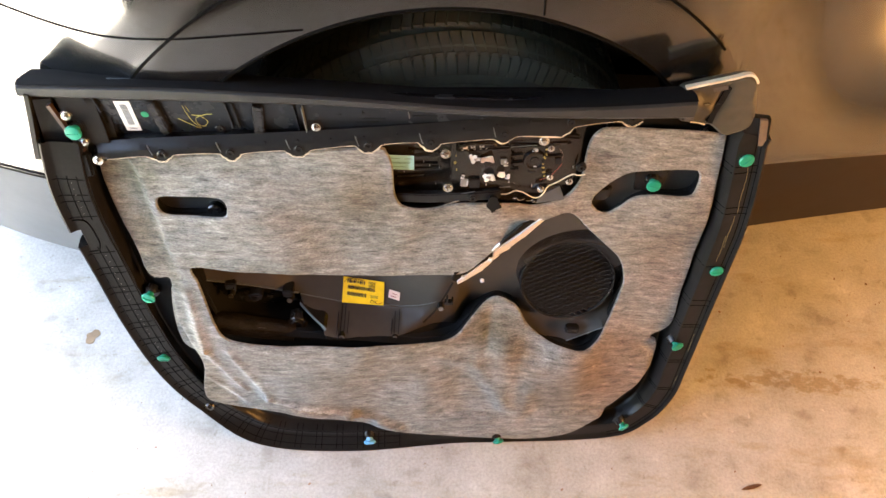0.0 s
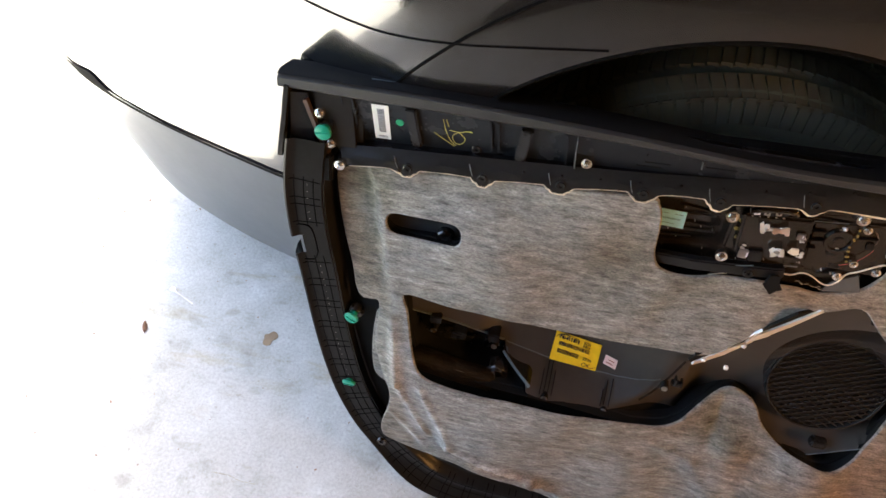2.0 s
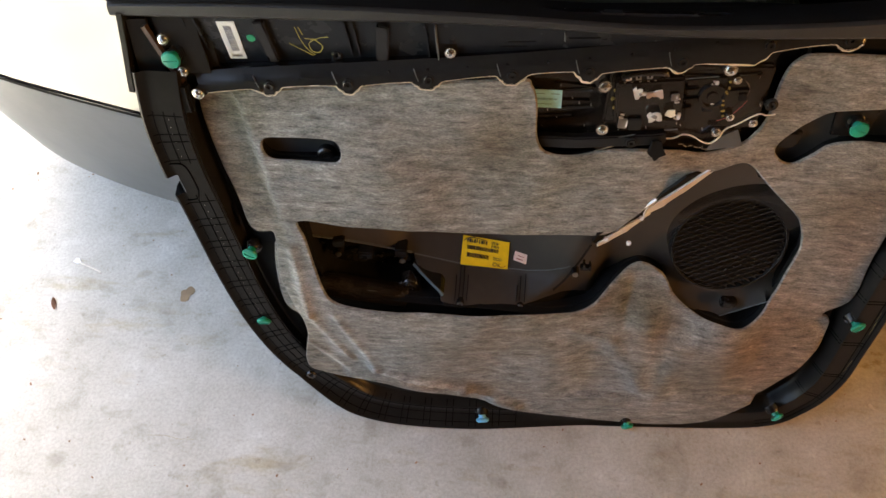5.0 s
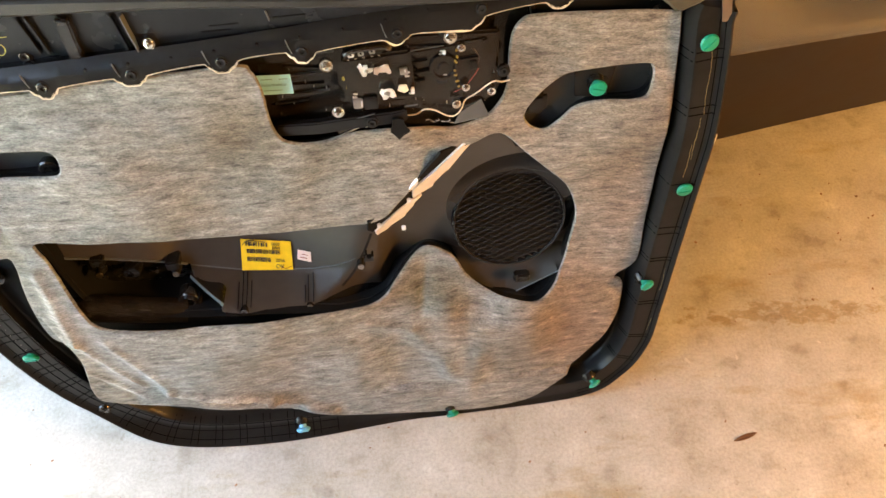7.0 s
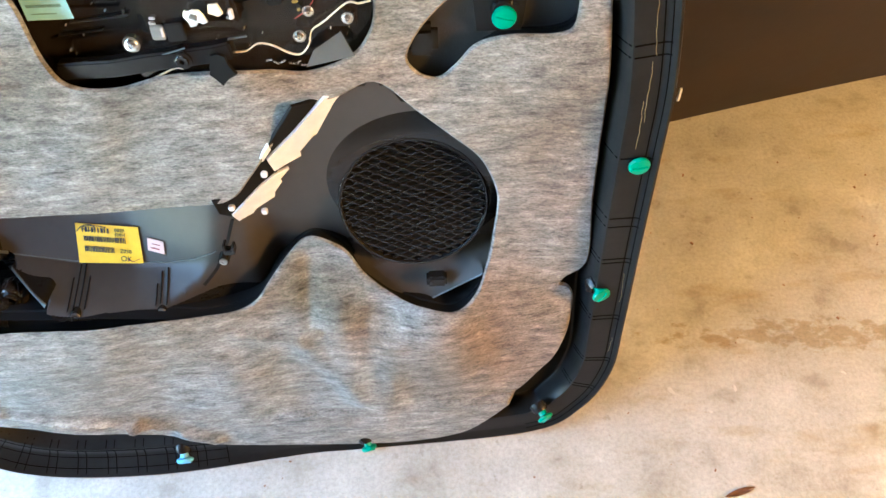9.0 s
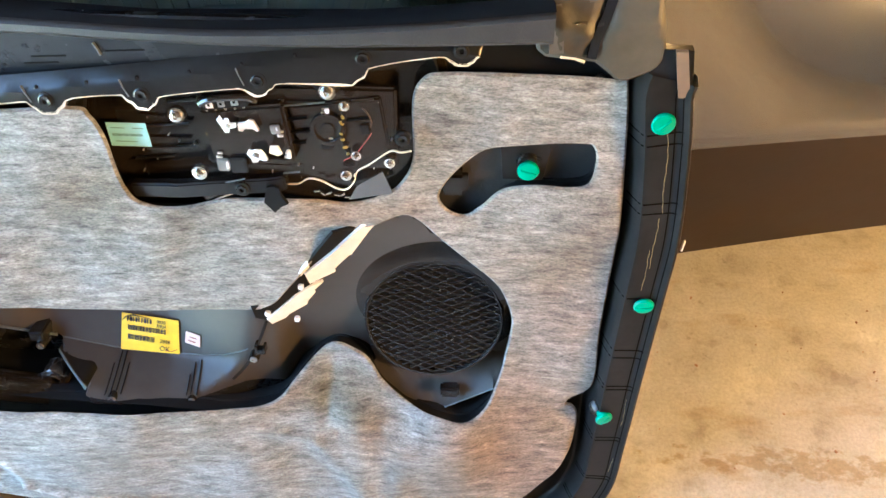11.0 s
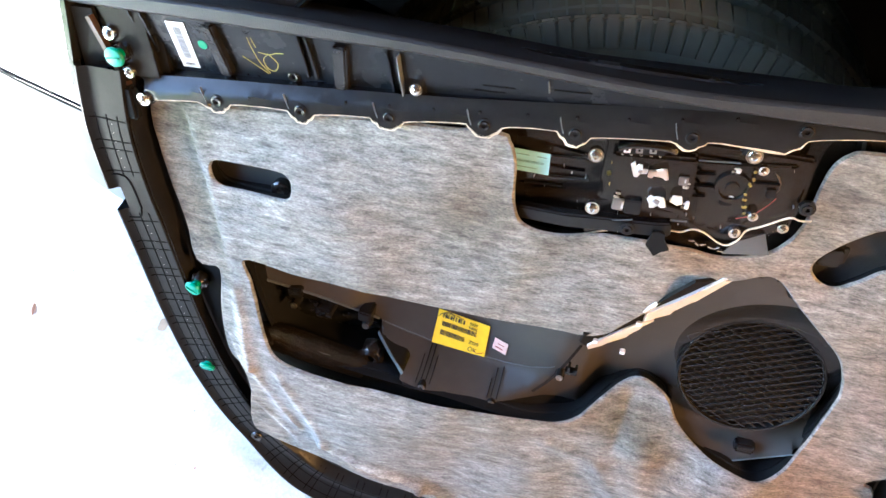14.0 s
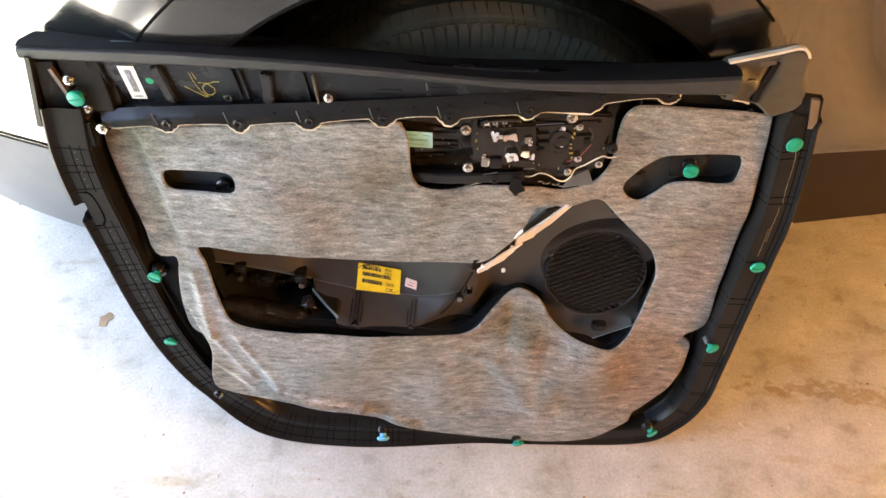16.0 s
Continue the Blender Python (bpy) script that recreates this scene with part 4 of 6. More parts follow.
# floor of the cavities behind the felt
bm = bmesh.new()
slab(bm, [(-0.40, 0.54, -0.034), (-0.25, 0.54, -0.034), (-0.25, 0.625, -0.034), (-0.40, 0.625, -0.034)], 0.004)
part("slot_backing", bm, RAIL, panel)
slot_boss = part("slot_boss", lathe([(0.004, 0.002), (0.005, 0.012), (0.010, 0.012), (0.012, 0.010), (0.0125, 0.0)], 20), GLOSS, panel)
slot_boss.location = (-0.291, 0.572, -0.034)
bm = bmesh.new()
slab(bm, [(0.265, 0.54, -0.074), (0.445, 0.54, -0.070), (0.445, 0.675, -0.066), (0.265, 0.675, -0.070)], 0.004)
part("slot_backing", bm, RAIL, panel)
bm = bmesh.new()
slab(bm, [(0.346, 0.610, -0.064), (0.386, 0.610, -0.063), (0.391, 0.652, -0.062), (0.341, 0.652, -0.063)], 0.010)
part("clip_bracket", bm, BLACK, panel)
bm = bmesh.new()
box(bm, (0.296, 0.604, -0.066), (0.030, 0.030, 0.018), 0.006)
part("slot_block", bm, BLACK, panel)


def cavity_w(p):
    return np.full(len(p), -0.058) - 0.03 * p[:, 0]


part("handle_recess", sheet(inset(CAVITY, -0.012), [], cavity_w, 0.02, 0.01, 0.002), GLOSS, panel, "glossy black recess behind the door handle")


def trough_w(p):
    return -0.030 + 0.29 * (p[:, 1] - 0.705) - 0.012 * smooth01(p[:, 0] / 0.3)


part("upper_trough", sheet(TRAY, [], trough_w, 0.012, 0.01, 0.002), MATT, panel, "matt black recessed upper strip")

# window sill rail along the top edge
RAIL_V = [(-0.502, 0.768, 0.786), (-0.35, 0.770, 0.790), (-0.24, 0.771, 0.790), (-0.095, 0.772, 0.787), (0.052, 0.767, 0.781), (0.125, 0.766, 0.781), (0.20, 0.767, 0.785), (0.275, 0.770, 0.791), (0.372, 0.775, 0.802)]
bm = bmesh.new()
cols = []
for u, a, b in spline(RAIL_V, 8, False):
    cols.append([bm.verts.new((u, v, w)) for v, w in ((a + 0.004, -0.03), (a, -0.008), (a + 0.002, 0.001), (a + 0.005, 0.004), (b - 0.004, 0.004), (b - 0.001, 0.001), (b + 0.002, -0.010), (b - 0.004, -0.046), (b - 0.030, -0.060))])
for r, s in zip(cols, cols[1:]):
    for i in range(len(r) - 1):
        bm.faces.new((r[i], s[i], s[i + 1], r[i + 1]))
bm.faces.new(cols[0])
bm.faces.new(cols[-1][::-1])
top_skin = bmesh.new()
rows = []
for c in cols:
    rows.append([top_skin.verts.new((v.co.x, v.co.y + 0.0022, v.co.z + dz)) for v, dz in zip(c[5:], (0.0020, 0.0016, 0.0, 0.0))])
for r, s in zip(rows, rows[1:]):
    for i in range(len(r) - 1):
        top_skin.faces.new((r[i], s[i], s[i + 1], r[i + 1]))
part("sill_rail", bm, RAIL, panel, "dark grey grained window sill rail")
part("rail_top", top_skin, LINER, panel, "black skin over the rail's top")

# rail with the wavy cream edge
WAVE = [(-0.418, 0.672), (-0.358, 0.680), (-0.354, 0.672), (-0.335, 0.673), (-0.327, 0.683), (-0.263, 0.688), (-0.258, 0.679), (-0.241, 0.678), (-0.233, 0.689), (-0.174, 0.697), (-0.167, 0.689),
        (-0.146, 0.689), (-0.139, 0.699), (-0.077, 0.709), (-0.069, 0.699), (-0.047, 0.701), (-0.042, 0.712), (0.009, 0.718), (0.017, 0.707), (0.034, 0.706), (0.040, 0.717), (0.110, 0.725),
        (0.120, 0.718), (0.134, 0.721), (0.141, 0.729), (0.169, 0.729), (0.212, 0.729), (0.221, 0.743), (0.282, 0.754), (0.293, 0.748), (0.307, 0.748), (0.315, 0.757)]
edge = spline(WAVE, 6, False)
edge[:, 1] = [np.mean(edge[np.abs(edge[:, 0] - u) < 0.0035, 1]) for u in edge[:, 0]]
upper = spline([(0.32, 0.772), (0.205, 0.768), (0.092, 0.751), (0.016, 0.741), (-0.099, 0.727), (-0.215, 0.715), (-0.331, 0.704), (-0.408, 0.696), (-0.448, 0.688), (-0.435, 0.662)], 3, False)
LEDGE = np.vstack([edge, upper])



def ledge_w(p):
    return -0.006 - 0.016 * smooth01(p[:, 0] / 0.3) - 0.010 * smooth01((p[:, 1] - np.interp(p[:, 0], upper[::-1, 0], upper[::-1, 1]) + 0.012) / 0.012)


part("wavy_ledge", sheet(LEDGE, [], ledge_w, 0.008, 0.016, 0.001), BLACK, panel, "black ledge with a wavy edge")


def on(p, f, lift=0.0):
    p = np.atleast_2d(np.array(p, float))
    return np.column_stack([p, f(p) + lift])


e3 = on(edge, ledge_w, -0.001)
tops = np.interp(edge[:, 0], [-0.418, -0.358, -0.295, -0.20, -0.108, -0.016, 0.075, 0.169, 0.25, 0.315], [0.672, 0.680, 0.6855, 0.693, 0.704, 0.715, 0.721, 0.729, 0.749, 0.757])
dip = smooth01((tops - edge[:, 1]) / 0.006)
part("cream_edge", strip(bmesh.new(), e3, 0.0012 + 0.0014 * dip, 0.0010, 0.001), CREAM, panel, "frayed cream fibre edge")
low_edge = spline([(0.128, 0.613), (0.136, 0.615), (0.146, 0.616), (0.156, 0.622), (0.168, 0.620), (0.182, 0.612), (0.192, 0.611), (0.200, 0.620), (0.204, 0.632), (0.216, 0.640), (0.236, 0.655), (0.246, 0.654), (0.256, 0.656)], 4, False)
bm = bmesh.new()
strip(bm, np.column_stack([low_edge, np.full(len(low_edge), -0.034)]), 0.0010, 0.0010, 0.001)
part("cream_edge", bm, CREAM, panel, "frayed cream fibre edge")

# screws and bosses


def screw_mesh(r):
    bm = lathe([(0, 0.0042 * r / 0.006), (r * 0.22, 0.0030 * r / 0.006), (r * 0.35, 0.0043 * r / 0.006), (r * 0.7, 0.0036 * r / 0.006), (r * 0.78, 0.0016), (r * 1.05, 0.0016), (r * 1.1, 0.0), (r * 1.1, -0.004), (0, -0.004)], 18)
    return bm


def stamp(name, template, u, v, w, tilt=0.0, spin=0.0, size=1.0, parent=None):
    """Another object on the template's mesh."""
    ob = new(name, template.data)
    ob.parent = parent or panel
    ob.location, ob.rotation_euler = (u, v, w), (radians(tilt), 0, radians(spin))
    ob.scale = (size,) * 3
    if "label" in template:
        ob["label"] = template["label"]
    return ob


first = part("screw", screw_mesh(0.0062), STEEL, panel, "bright zinc screw")
first.location = (-0.130, 0.731, -0.016)
for u, v, w, s in ((0.048, 0.695, -0.017, 1.15), (0.184, 0.720, -0.021, 1.15), (0.055, 0.632, -0.023, 1.1), (0.204, 0.651, -0.031, 0.75), (0.197, 0.704, -0.026, 0.75), (0.1935, 0.629, -0.031, 0.85),
                   (0.235, 0.641, -0.036, 0.8), (0.4275, 0.7196, -0.070, 1.15), (-0.4546, 0.7406, -0.005, 1.05), (-0.441, 0.701, -0.004, 1.0), (-0.430, 0.672, -0.004, 1.1), (-0.481, 0.652, 0.002, 0.65)):
    stamp("screw", first, u, v, w, random.uniform(-6, 6), random.uniform(0, 180), s)
boss = part("screw_boss", lathe([(0.0018, -0.003), (0.0022, 0.0024), (0.0048, 0.0028), (0.0052, 0.001), (0.0064, 0.0004), (0.0075, 0.0004), (0.0078, -0.004)], 20), BLACK, panel)
boss.location = (-0.342, 0.684, -0.006)
for u, v in ((-0.248, 0.691), (-0.154, 0.701), (-0.059, 0.711), (0.026, 0.719), (0.127, 0.732), (0.217, 0.752), (0.300, 0.760)):
    stamp("screw_boss", boss, u, v, -0.006 - 0.016 * float(smooth01(u / 0.3)))
# thin pale lines painted as highlights beside the bosses
for u, v in ((-0.358, 0.690), (-0.264, 0.699), (-0.169, 0.707), (-0.075, 0.717), (0.012, 0.725), (0.112, 0.736)):
    a = float(ledge_w(np.array([(u, v)]))[0])
    part("rib", strip(bmesh.new(), [(u - 0.002, v + 0.007, a), (u, v, a), (u + 0.003, v - 0.008, a)], 0.0008, 0.0008), RIB_HIGHLIGHT, panel)
for u, v in ((-0.338, 0.712), (-0.262, 0.717)):
    stamp("screw_boss", boss, u, v, -0.0265)
stud = part("stud", lathe([(0, 0.0022), (0.0014, 0.002), (0.0018, 0.0), (0.0018, -0.003)], 10), BLACK, panel)
stud.location = (-0.305, 0.694, -0.008)
for i in range(9):
    u = -0.20 + i * 0.045
    stamp("stud", stud, u, float(np.interp(u, upper[::-1, 0], upper[::-1, 1])) - 0.009, -0.009 - 0.016 * float(smooth01(u / 0.3)))
rim_mark = part("edge_mark", box(bmesh.new(), (0, 0, 0), (0.0030, 0.0140, 0.0030), 0.0008), WHITE, panel, "small white mark in the rim edge")
rim_mark.location, rim_mark.rotation_euler = (0.5365, 0.547, -0.045), (0, 0, radians(-3))
rim_pin = part("pin", lathe([(0, 0.0), (0.0020, 0.0), (0.0022, 0.0015), (0.0044, 0.0015), (0.0048, 0.0)], 16), DULL, panel, "grey screw head in a boss")
rim_pin.location = (-0.112, 0.3085, -0.0135)
pin_post = part("pin_post", lathe([(0.0056, 0.0012), (0.0060, 0.0), (0.0068, -0.014)], 16), BLACK, panel)
pin_post.location = (-0.112, 0.3085, -0.0145)
for u, v, w in ((-0.0195, 0.298, -0.0245), (0.060, 0.352, -0.047), (-0.297, 0.381, -0.036), (-0.203, 0.357, -0.052)):
    stamp("pin", rim_pin, u, v, w)
    stamp("pin_post", pin_post, u, v, w - 0.001)

# clips


def clip(u, v, w, mat, label, lean=0.0, spin=0.0, size=1.0):
    c = part("clip", lathe([(0, 0.0), (0.006, 0.0), (0.0065, 0.008), (0.0112, 0.0098), (0.0120, 0.0122), (0.0108, 0.0146), (0.0050, 0.0158), (0, 0.016)], 20), mat, panel, label)
    c.location, c.rotation_euler, c.scale = (u, v, w), (radians(lean), 0, radians(spin)), (size,) * 3
    if lean < 35:
        part("clip_collar", box(bmesh.new(), (0.001, 0.002, -0.003), (0.025, 0.017, 0.008), 0.002), BLACK, c, "black moulded clip collar")
    part("clip_rib", box(bmesh.new(), (0, 0, 0.0160), (0.017, 0.0018, 0.0024), 0.0004), mat, c)
    part("clip_socket", lathe([(0.0125, -0.012), (0.0125, -0.003), (0.0100, 0.002), (0.0085, 0.002), (0.0080, -0.004)], 18), BLACK, c, "black clip socket")
    return c


for u, v, w, ln in ((-0.448, 0.720, -0.008, 4), (-0.413, 0.416, -0.004, 10), (-0.420, 0.270, -0.003, 25), (0.190, 0.022, -0.012, 50), (0.434, 0.072, -0.016, 38),
                    (0.487, 0.298, -0.032, 18), (0.504, 0.483, -0.034, 10), (0.481, 0.697, -0.036, 5), (0.369, 0.630, -0.060, 5)):
    clip(u, v, w, GREEN, "green nylon trim clip", ln, random.uniform(-40, 60), 0.92)
clip(-0.067, 0.022, -0.008, BLUE, "light blue nylon trim clip", 42, 10, 1.0)

# ribs on the rim
def rib_line(k, d0, d1, n=6):
    a, b = inner(d0)[k], inner(d1)[k]
    q = np.array([a + (b - a) * s for s in np.linspace(0, 1, n)])
    return np.column_stack([q, rim_profile(q, np.linspace(d0, d1, n))])


def rib_along(k0, k1, d):
    q = inner(d)[k0:k1]
    return np.column_stack([q, rim_profile(q, np.full(len(q), d))])


def at_v(v, side):
    ok = np.where((OUT[:, 0] < 0) == (side < 0))[0]
    return int(ok[np.argmin(np.abs(OUT[ok, 1] - v))])


k0, k1 = at_v(0.652, -1), int(np.argmin(np.hypot(*(OUT - (0.0, -0.008)).T)))
notch_lo, notch_hi = at_v(0.515, -1), at_v(0.562, -1)
for d in (0.018, 0.031, 0.044):
    for a, b in ((k0, notch_hi), (notch_lo, k1)):
        part("rib", strip(bmesh.new(), rib_along(a, b, d), 0.0014, 0.0004), GAP, panel)
part("bend_strip", strip(bmesh.new(), rib_along(k0, k1 - 70, 0.0560), 0.0025, 0.0004), BLACK, panel)
part("notch_groove", strip(bmesh.new(), [(*q, float(rim_w(np.array([q]))[0]) - 0.004) for q in spline([inner(0.010)[notch_hi - 1], inner(0.030)[notch_hi - 1], inner(0.037)[notch_hi + 1], inner(0.038)[notch_lo - 2], inner(0.037)[notch_lo - 1], inner(0.030)[notch_lo + 1], inner(0.010)[notch_lo + 1]], 4, False)], 0.0014, 0.0013), GAP, panel)
acc, flip = 0.0, 0
for k in range(k0, k1):
    acc += 0.006
    if acc > (0.0115, 0.026)[flip % 2] and not notch_hi - 1 <= k <= notch_lo + 1:
        acc, flip = 0.0, flip + 1
        part("rib", strip(bmesh.new(), rib_line(k, 0.0125, 0.054, 9), 0.0014, 0.0004), GAP, panel)
q0, q1 = int(np.argmin(np.hypot(*(OUT - (0.42, 0.010)).T))), at_v(0.735, 1)
for d in (0.0135, 0.020):
    part("rib", strip(bmesh.new(), rib_along(q0, q1, d), 0.0013, 0.0004), GAP, panel)
for v in (0.690, 0.681, 0.612, 0.603, 0.490, 0.408, 0.399, 0.350, 0.341, 0.255, 0.246, 0.172, 0.163, 0.105, 0.097):
    part("rib", strip(bmesh.new(), rib_line(at_v(v, 1), 0.0125, 0.056, 12), 0.0015, 0.0004), GAP, panel)
# frayed light threads of flash along the outer edge
for v0, v1, d0 in ((0.70, 0.60, 0.026), (0.60, 0.53, 0.029), (0.56, 0.50, 0.032), (0.33, 0.28, 0.0165), (0.22, 0.18, 0.0165)):
    a, c = sorted((at_v(v0, 1), at_v(v1, 1)))
    line = []
    for k in range(a, c):
        d = d0 + 0.0008 * math.sin(k * 0.5) + 0.0004 * math.sin(k * 2.3)
        q = inner(d)[k:k + 1]
        line.append((*q[0], float(rim_profile(q, np.array([d]))[0])))
    part("flash_thread", strip(bmesh.new(), spline(line, 3, False), 0.00035, 0.0005), THREAD, panel, "loose yellowish thread")

# ribs, bracket and marks in the upper strip
for u0, u1, wd, mat in ((-0.342, -0.335, 0.013, BLACK), (-0.203, -0.209, 0.014, BLACK)):
    bm = bmesh.new()
    strip(bm, on([(u0 + (u1 - u0) * s, 0.766 - 0.058 * s) for s in np.linspace(0, 1, 6)], trough_w), wd, 0.010)
    bmesh.ops.bevel(bm, geom=bm.edges[:], offset=0.002, segments=2, affect="EDGES")
    part("rib", bm, mat, panel)
for u in (-0.247, -0.238, -0.158, -0.428, -0.415):
    part("rib", strip(bmesh.new(), on([(u, 0.767), (u + 0.002, 0.75), (u + 0.004, 0.722)], trough_w), 0.0022, 0.006), MATT, panel)
bm = bmesh.new()
box(bm, (-0.133, 0.738, -0.024), (0.024, 0.050, 0.008), 0.002)
part("bracket", bm, BLACK, panel)
part("rib", strip(bmesh.new(), on([(-0.146, 0.766), (-0.145, 0.745), (-0.143, 0.721)], trough_w), 0.0012, 0.010), RIB_HIGHLIGHT, panel)
for u0, u1, v in ((-0.066, -0.036, 0.7455), (0.000, 0.034, 0.7535), (-0.075, -0.045, 0.7385)):
    part("groove", strip(bmesh.new(), on([(u0, v), ((u0 + u1) / 2, v + 0.001), (u1, v + 0.002)], trough_w), 0.0012, 0.0006), GAP, panel)
part("rib", strip(bmesh.new(), on([(-0.006, 0.762), (-0.005, 0.757), (-0.004, 0.750)], trough_w), 0.0012, 0.003), RIB_HIGHLIGHT, panel)
bm = bmesh.new()
slab(bm, [(-0.502, 0.662, -0.018), (-0.405, 0.662, -0.026), (-0.405, 0.782, -0.020), (-0.492, 0.782, -0.010)], 0.014)
part("corner_block", bm, BLACK, panel)
bm = bmesh.new()
slab(bm, [(-0.494, 0.690, -0.004), (-0.462, 0.690, -0.008), (-0.468, 0.765, -0.004), (-0.488, 0.765, 0.0)], 0.008)
part("corner_plate", bm, BLACK, panel)
bm = bmesh.new()
strip(bm, [(-0.506, 0.676, 0.0), (-0.502, 0.70, 0.001), (-0.496, 0.735, 0.001), (-0.490, 0.775, 0.001)], 0.006, 0.006, 0.02)
part("corner_edge", bm, BLACK, panel)
bm = bmesh.new()
box(bm, (-0.470, 0.666, -0.004), (0.062, 0.040, 0.012), 0.003)
part("corner_lug", bm, LINER, panel)
bm = bmesh.new()
slab(bm, [(-0.456, 0.694, -0.010), (-0.412, 0.694, -0.014), (-0.416, 0.772, -0.010), (-0.462, 0.772, -0.006)], 0.008)
part("corner_well", bm, BLACK, panel)
part("rib", strip(bmesh.new(), [(-0.470, 0.758, -0.004), (-0.458, 0.720, -0.006), (-0.446, 0.685, -0.008)], 0.005, 0.006), BROWN, panel, "rusty brown rib")
bm = bmesh.new()
slab(bm, [(-0.486, 0.668, 0.006), (-0.472, 0.668, 0.004), (-0.472, 0.672, 0.004), (-0.486, 0.672, 0.006)], 0.004)
part("metal_tab", bm, STEEL, panel)
dot = part("paint_dot", lathe([(0, 0.0006), (0.0048, 0.0006), (0.0052, 0), (0.0052, -0.003)], 20), GREENDOT, panel, "green paint dot")
dot.location, dot.rotation_euler = (-0.358, 0.7374, -0.0205), (radians(16), 0, 0)
bm = bmesh.new()
for pts in ([(-0.297, 0.744), (-0.284, 0.735), (-0.272, 0.727)], [(-0.286, 0.768), (-0.283, 0.752), (-0.278, 0.738), (-0.270, 0.728)], [(-0.282, 0.768), (-0.279, 0.757)],
            [(-0.278, 0.752), (-0.266, 0.751), (-0.258, 0.754), (-0.250, 0.755)], [(-0.268, 0.752), (-0.259, 0.742), (-0.264, 0.732), (-0.272, 0.734), (-0.274, 0.744), (-0.268, 0.750)]):
    ln = spline(pts, 6, False)
    strip(bm, on(ln - (0.018, 0.012), trough_w, 0.0), 0.0007, 0.0005)
part("crayon_mark", bm, CHALK, panel, "yellow crayon squiggle")

# labels


def label_sheet(name, corners, mat, label):
    ob = part(name, slab(bmesh.new(), corners, 0.0006), mat, panel, label, False)
    return ob


def frame_of(corners):
    c = [Vector(x) for x in corners]
    x = (c[1] - c[0])
    y = (c[0] - c[3])
    return c[3], x, y


def label_bar(parent, corners, x0, y0, x1, y1, mat, name="print"):
    """A printed patch on a label, in shares of its width and height."""
    o, x, y = frame_of(corners)
    nrm = x.cross(y).normalized() * 0.0004
    pts = [o + x * a + y * b + nrm for a, b in ((x0, y1), (x1, y1), (x1, y0), (x0, y0))]
    part(name, slab(bmesh.new(), pts, 0.0003), mat, parent, "", False)


def bars(parent, corners, x0, y0, x1, y1, count, across=True, seed=1, ink=INK):
    """Bar code strokes joined in one patch."""
    rnd = random.Random(seed)
    o, x, y = frame_of(corners)
    nrm = x.cross(y).normalized() * 0.0004
    bm = bmesh.new()
    for i in range(count):
        s, wd = i / count, rnd.uniform(0.3, 0.75) / count
        if across:
            q = ((x0 + (x1 - x0) * s, y1), (x0 + (x1 - x0) * (s + wd), y1), (x0 + (x1 - x0) * (s + wd), y0), (x0 + (x1 - x0) * s, y0))
        else:
            q = ((x0, y0 + (y1 - y0) * s), (x1, y0 + (y1 - y0) * s), (x1, y0 + (y1 - y0) * (s + wd)), (x0, y0 + (y1 - y0) * (s + wd)))
        slab(bm, [o + x * a + y * b + nrm for a, b in q], 0.0003)
    part("bar_code", bm, ink, parent, "", False)


def words(parent, corners, text, x0, y0, height, mat, turn=0):
    """Raised print: the words at a share of the label, height in shares."""
    o, x, y = frame_of(corners)
    cu = bpy.data.curves.new("print", "FONT")
    cu.body, cu.size, cu.extrude = text, y.length * height, 0.0002
    tmp = new("print", cu)
    dg = bpy.context.evaluated_depsgraph_get()
    me = bpy.data.meshes.new_from_object(tmp.evaluated_get(dg))
    bpy.data.objects.remove(tmp)
    me.materials.clear()
    me.materials.append(mat)
    ob = new("print", me)
    ob.parent = parent
    ax, nz = x.normalized(), x.cross(y).normalized()
    ay = nz.cross(ax)
    m = Matrix((ax, ay, nz)).transposed().to_4x4()
    m.translation = o + x * x0 + y * y0 + nz * 0.0005
    ob.matrix_local = m
    return ob


BAR = [(-0.392, 0.760, -0.0128), (-0.371, 0.761, -0.0125), (-0.3705, 0.7068, -0.0283), (-0.3905, 0.7058, -0.0286)]
bar_label = label_sheet("barcode_label", BAR, PAPER, "white paper bar code label")
bars(bar_label, BAR, 0.30, 0.22, 0.72, 0.90, 34, False, 3, GREYINK)
bars(bar_label, BAR, 0.22, 0.06, 0.78, 0.11, 14, True, 4, GREYINK)
TL = [(-0.034, 0.671, -0.044), (0.004, 0.671, -0.044), (0.005, 0.646, -0.044), (-0.034, 0.646, -0.044)]
teal = label_sheet("teal_label", TL, TEAL, "pale teal printed label")
bars(teal, TL, 0.10, 0.44, 0.88, 0.54, 30, True, 9, TEALINK)
label_bar(teal, TL, 0.10, 0.77, 0.45, 0.80, TEALINK)
label_bar(teal, TL, 0.65, 0.77, 0.92, 0.80, TEALINK)
label_bar(teal, TL, 0.15, 0.20, 0.70, 0.23, TEALINK)

# armrest hollow: a back wall, a crease and a shelf that comes forward
FOLD_U = [-0.40, -0.30, -0.20, -0.12, -0.05, -0.01, 0.02, 0.05, 0.08, 0.12]
FOLD_V = [0.386, 0.372, 0.356, 0.338, 0.332, 0.335, 0.343, 0.357, 0.379, 0.41]


ARC = spline([(-0.30, 0.262), (-0.09, 0.268), (-0.039, 0.276), (0.011, 0.300), (0.058, 0.350), (0.087, 0.418), (0.096, 0.520)], 8, False)
GC, GW = (0.278, 0.406), -0.0712
WELL, WELL_R = (0.289, 0.432), 0.103


def soft_max(a, b, k):
    return 0.5 * (a + b + np.sqrt((a - b) ** 2 + k * k))


